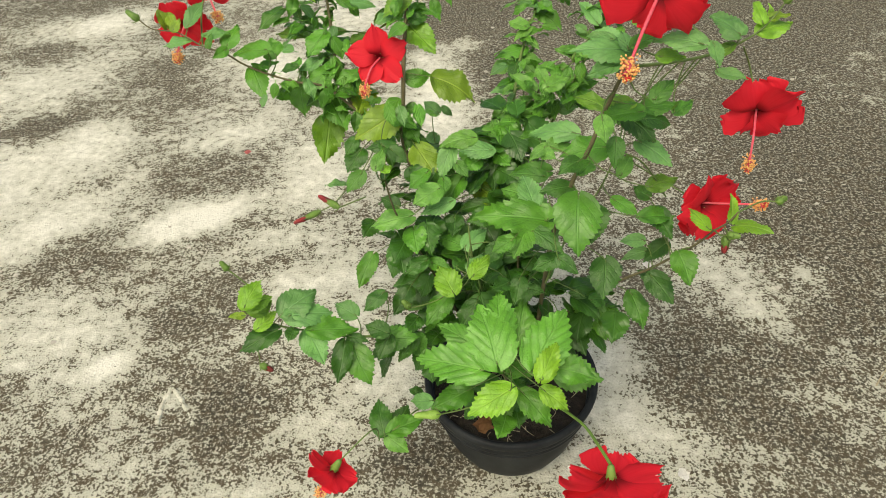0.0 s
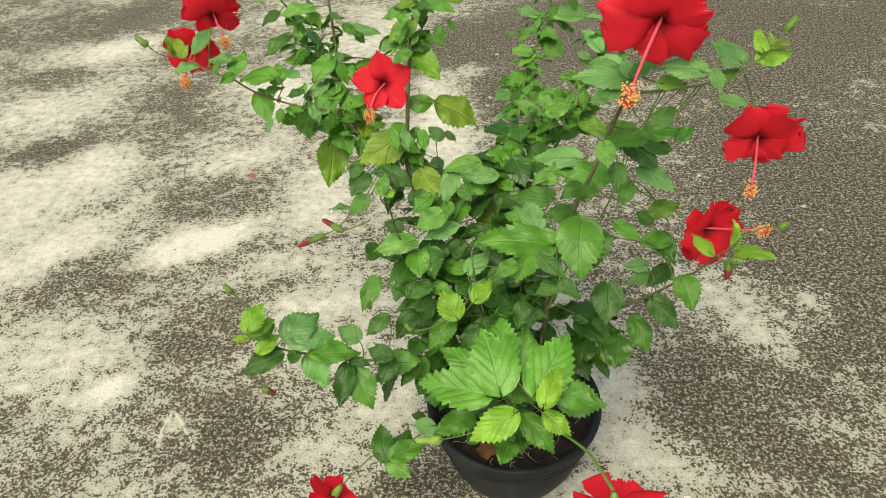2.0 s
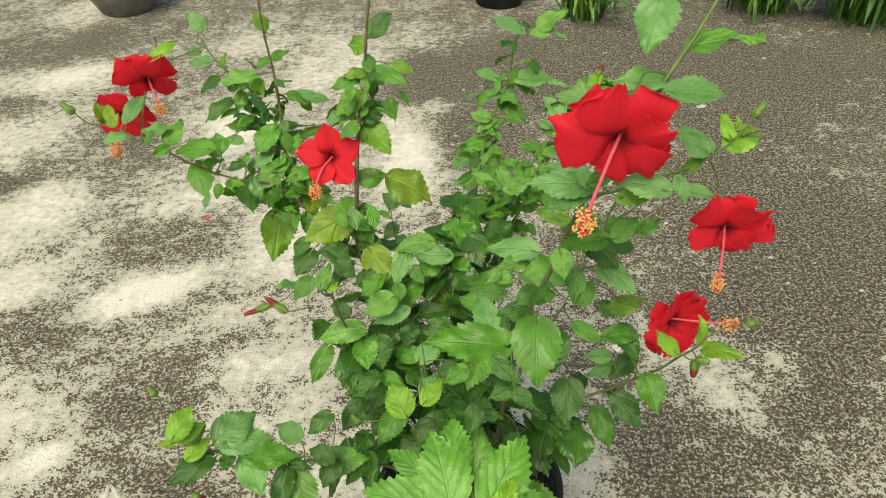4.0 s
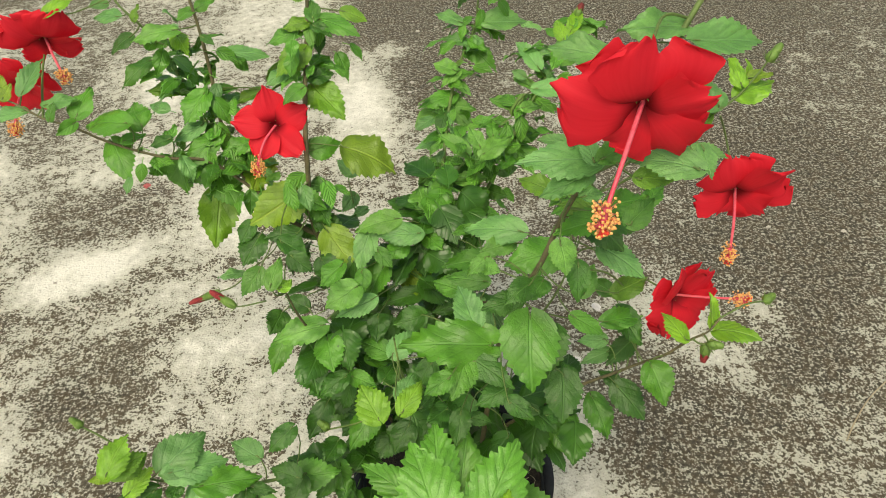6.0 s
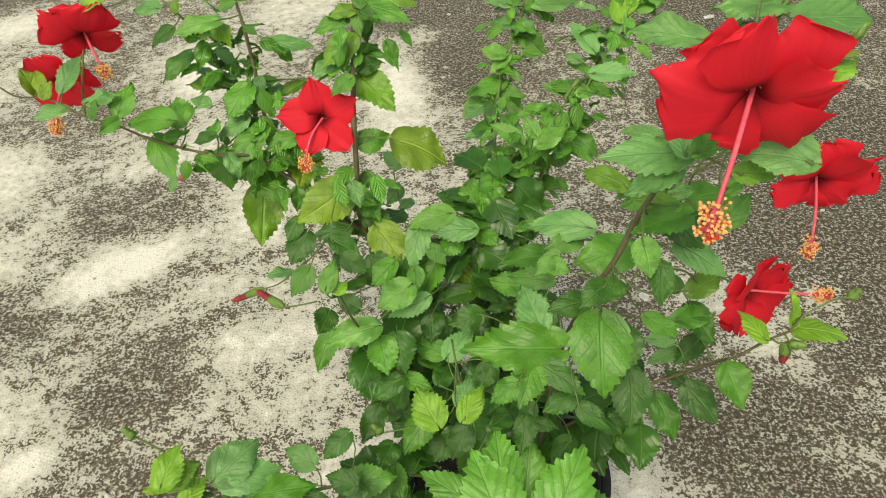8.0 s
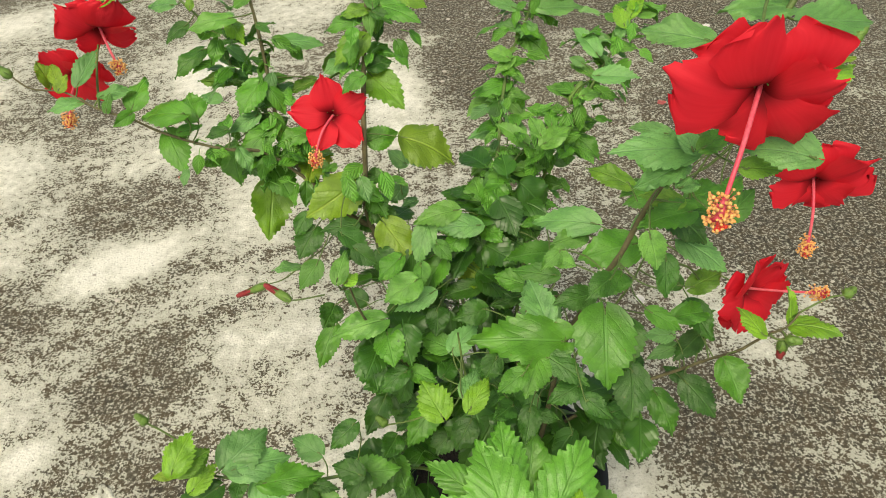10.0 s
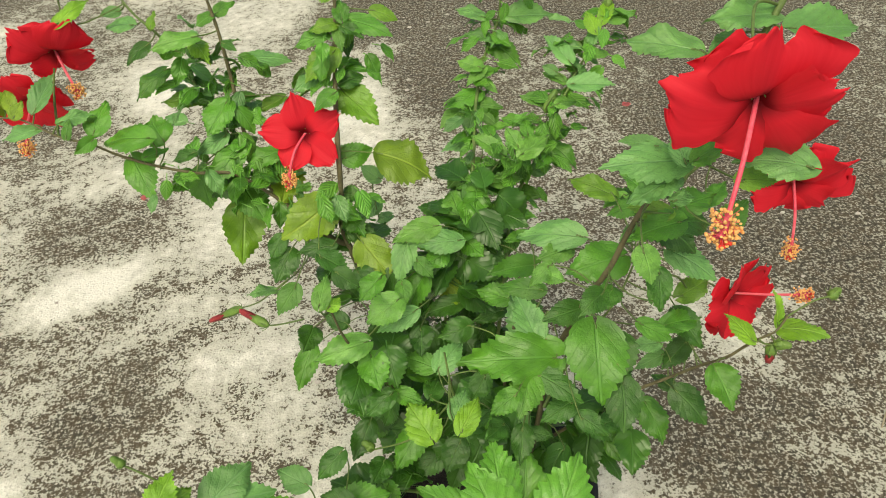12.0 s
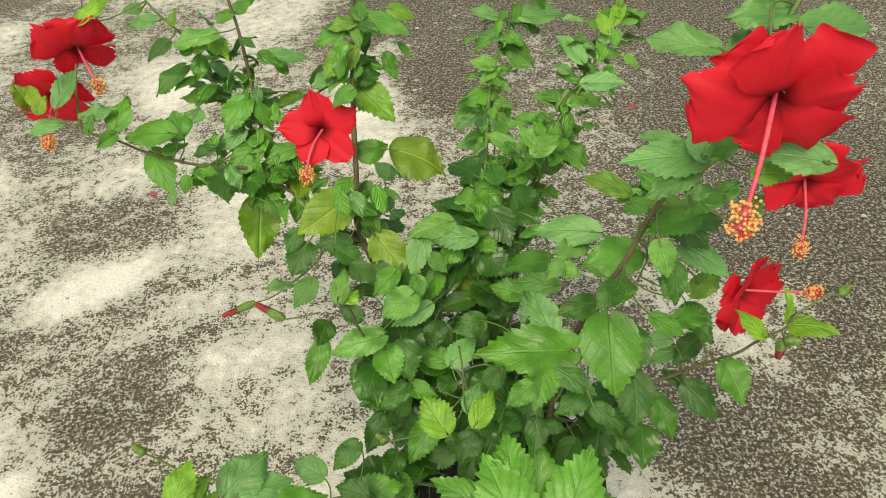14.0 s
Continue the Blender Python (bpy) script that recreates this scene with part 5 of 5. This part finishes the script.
scrap("fallen_petal", 0.425, 1.115, 0.016, WHITE, 4, "tiny white scrap on concrete under the branches", "petal")
# added white piece imitating a glint of sky on a leaf
scrap("fallen_petal", 1.017, 2.529, 0.045, WHITE, 5, "white scrap standing for sky glare on a leaf", "petal")
scrap("fallen_petal", 0.744, 2.049, 0.030, PINK, 6, "faded pink petal lying on dark concrete", "petal")
scrap("fallen_petal", -0.640, 1.800, 0.024, PINK, 7, "faded pink petal lying on pale concrete", "petal")
scrap("dead_leaf", 0.180, 0.660, 0.040, DEAD, 8, "curled brown dead leaf on the soil of the pot", "leaf")
bpy.data.objects["dead_leaf"].location = (0.106, 0.668, 0.170)


def straw():
    bm = bmesh.new()
    tube(bm, spline([(0.880, 0.890, 0.003), (0.915, 0.930, 0.002), (0.965, 0.978, 0.004), (1.030, 1.025, 0.002), (1.110, 1.085, 0.003)], 8), 0.0016, 0.0012, 6)
    tagged(link("dry_stalk", to_mesh(bm, "dry_stalk", STRAW)), "thin pale dry stalk lying bent on dark concrete", "stalk")


straw()


def pebbles():
    """Loose grit and crumbs over the terrace."""
    rng = random.Random(21)
    bm = bmesh.new()
    for i in range(320):
        x, y, r = rng.uniform(-2.2, 2.2), rng.uniform(0.6, 3.9), rng.choice((0.0025, 0.003, 0.004, 0.006))
        if y > 2.2:
            r *= 1.1
        made = bmesh.ops.create_icosphere(bm, subdivisions=1, radius=r, matrix=Matrix.Translation((x, y, r * 0.35)) @ Matrix.Diagonal((1.3, 0.9, 0.6, 1)))
        for v in made["verts"]:
            v.co += Vector((rng.uniform(-1, 1), rng.uniform(-1, 1), 0)) * r * 0.25
    me = to_mesh(bm, "grit", mottled("pale_grit", (0.34, 0.32, 0.27), (0.62, 0.60, 0.54), 8, 0.9), False)
    tagged(link("grit", me), "scattered pale grit and crumbs on the concrete", "grit", kind="stuff")


pebbles()


def far_pot(name, x, y, r, h, mat, label):
    m = Matrix.Translation((x, y, 0))
    pot = new(name)
    pot.matrix_basis = m
    PLACE[pot] = m
    tagged(pot, label, "pot")
    bm = bmesh.new()
    lathe(bm, [(0.0, 0.004), (r * 0.62, 0.0), (r * 0.66, 0.006), (r * 0.86, h * 0.5), (r * 0.97, h * 0.88), (r * 0.90, h * 0.88), (r * 0.80, h * 0.5), (r * 0.5, h * 0.1), (0.0, h * 0.1)], 48)
    link("pot_wall", to_mesh(bm, "pot_wall", mat), pot, m)
    bm = bmesh.new()
    lathe(bm, [(r * 0.95, h * 0.86), (r * 1.03, h * 0.88), (r * 1.05, h * 0.95), (r * 1.0, h), (r * 0.92, h * 0.98), (r * 0.89, h * 0.88), (r * 0.95, h * 0.86)], 48)
    link("rim", to_mesh(bm, "rim", mat), pot, m)
    bm = bmesh.new()
    lathe(bm, [(0.001, h * 0.85), (r * 0.5, h * 0.86), (r * 0.885, h * 0.84)], 40)
    link("soil", to_mesh(bm, "soil", SOIL), pot, m)


far_pot("flower_pot", -1.64, 3.74, 0.20, 0.17, GREY_POT, "wide grey cement bowl pot standing on the terrace")
far_pot("flower_pot", 0.30, 3.77, 0.18, 0.26, PLASTIC, "black plastic pot standing far out on the terrace")


def tuft(name, x, y, count, reach, tall, tones, seed, label, category):
    """A low bushy plant: many narrow arching leaves round a foot on the ground."""
    rng = random.Random(seed)
    m = Matrix.Translation((x, y, 0))
    foot = new(name)
    foot.matrix_basis = m
    PLACE[foot] = m
    tagged(foot, label, category)
    for i in range(count):
        a, r = rng.uniform(0, 2 * math.pi), reach * rng.uniform(0.35, 1.0)
        h = tall * rng.uniform(0.35, 1.0)
        root = Vector((rng.gauss(0, reach * 0.22), rng.gauss(0, reach * 0.22), 0))
        way = Vector((math.cos(a), math.sin(a), 0))
        line = spline([root, root + way * r * 0.35 + Vector((0, 0, h * 0.8)), root + way * r * 0.75 + Vector((0, 0, h)), root + way * r + Vector((0, 0, h * rng.uniform(0.45, 0.85)))], 3)
        w, side = rng.uniform(0.004, 0.009), way.cross(Vector((0, 0, 1)))
        bm = bmesh.new()
        rows = []
        for k, q in enumerate(line):
            t = k / (len(line) - 1)
            ww = w * (0.25 + 1.1 * math.sin(math.pi * min(1, t * 0.9 + 0.1)))
            rows.append([bm.verts.new(q - side * ww + Vector((0, 0, 0.3 * ww))), bm.verts.new(q), bm.verts.new(q + side * ww + Vector((0, 0, 0.3 * ww)))])
        for u, v in zip(rows, rows[1:]):
            for k in range(2):
                bm.faces.new((u[k], u[k + 1], v[k + 1], v[k]))
        me = to_mesh(bm, "leaf", LEAF[rng.choice(tones)])
        layer = me.uv_layers.new(name="UVMap")
        link("leaf", me, foot, m)


tuft("grass_tuft", 0.70, 3.52, 90, 0.24, 0.24, "dvd", 1, "dull green grassy tuft growing at the terrace edge", "grass")
tuft("leafy_plant", 1.58, 3.60, 150, 0.28, 0.32, "vdd", 2, "olive green strappy plant at the terrace edge", "plant")
tuft("leafy_plant", 2.02, 3.44, 190, 0.34, 0.38, "d", 3, "dark leafy plant at the terrace edge", "plant")


def mortar_ridge():
    """A low crumbly wedge of old mortar stuck to the concrete."""
    bm = bmesh.new()
    tube(bm, spline([(-0.556, 0.781, -0.002), (-0.563, 0.833, -0.001), (-0.558, 0.872, -0.001), (-0.526, 0.843, -0.001), (-0.481, 0.782, -0.003)], 14), 0.006, 0.005, 10, 0.3, 9)
    for v in bm.verts:
        v.co.z = v.co.z * 0.7 + 0.003 * noise.noise(v.co * 60)
        v.co.x += 0.005 * noise.noise(v.co * 45 + Vector((7, 0, 0)))
    tagged(link("mortar_ridge", to_mesh(bm, "mortar_ridge", CONCRETE)), "low crumbly ridge of pale mortar on the concrete", "mortar")


mortar_ridge()
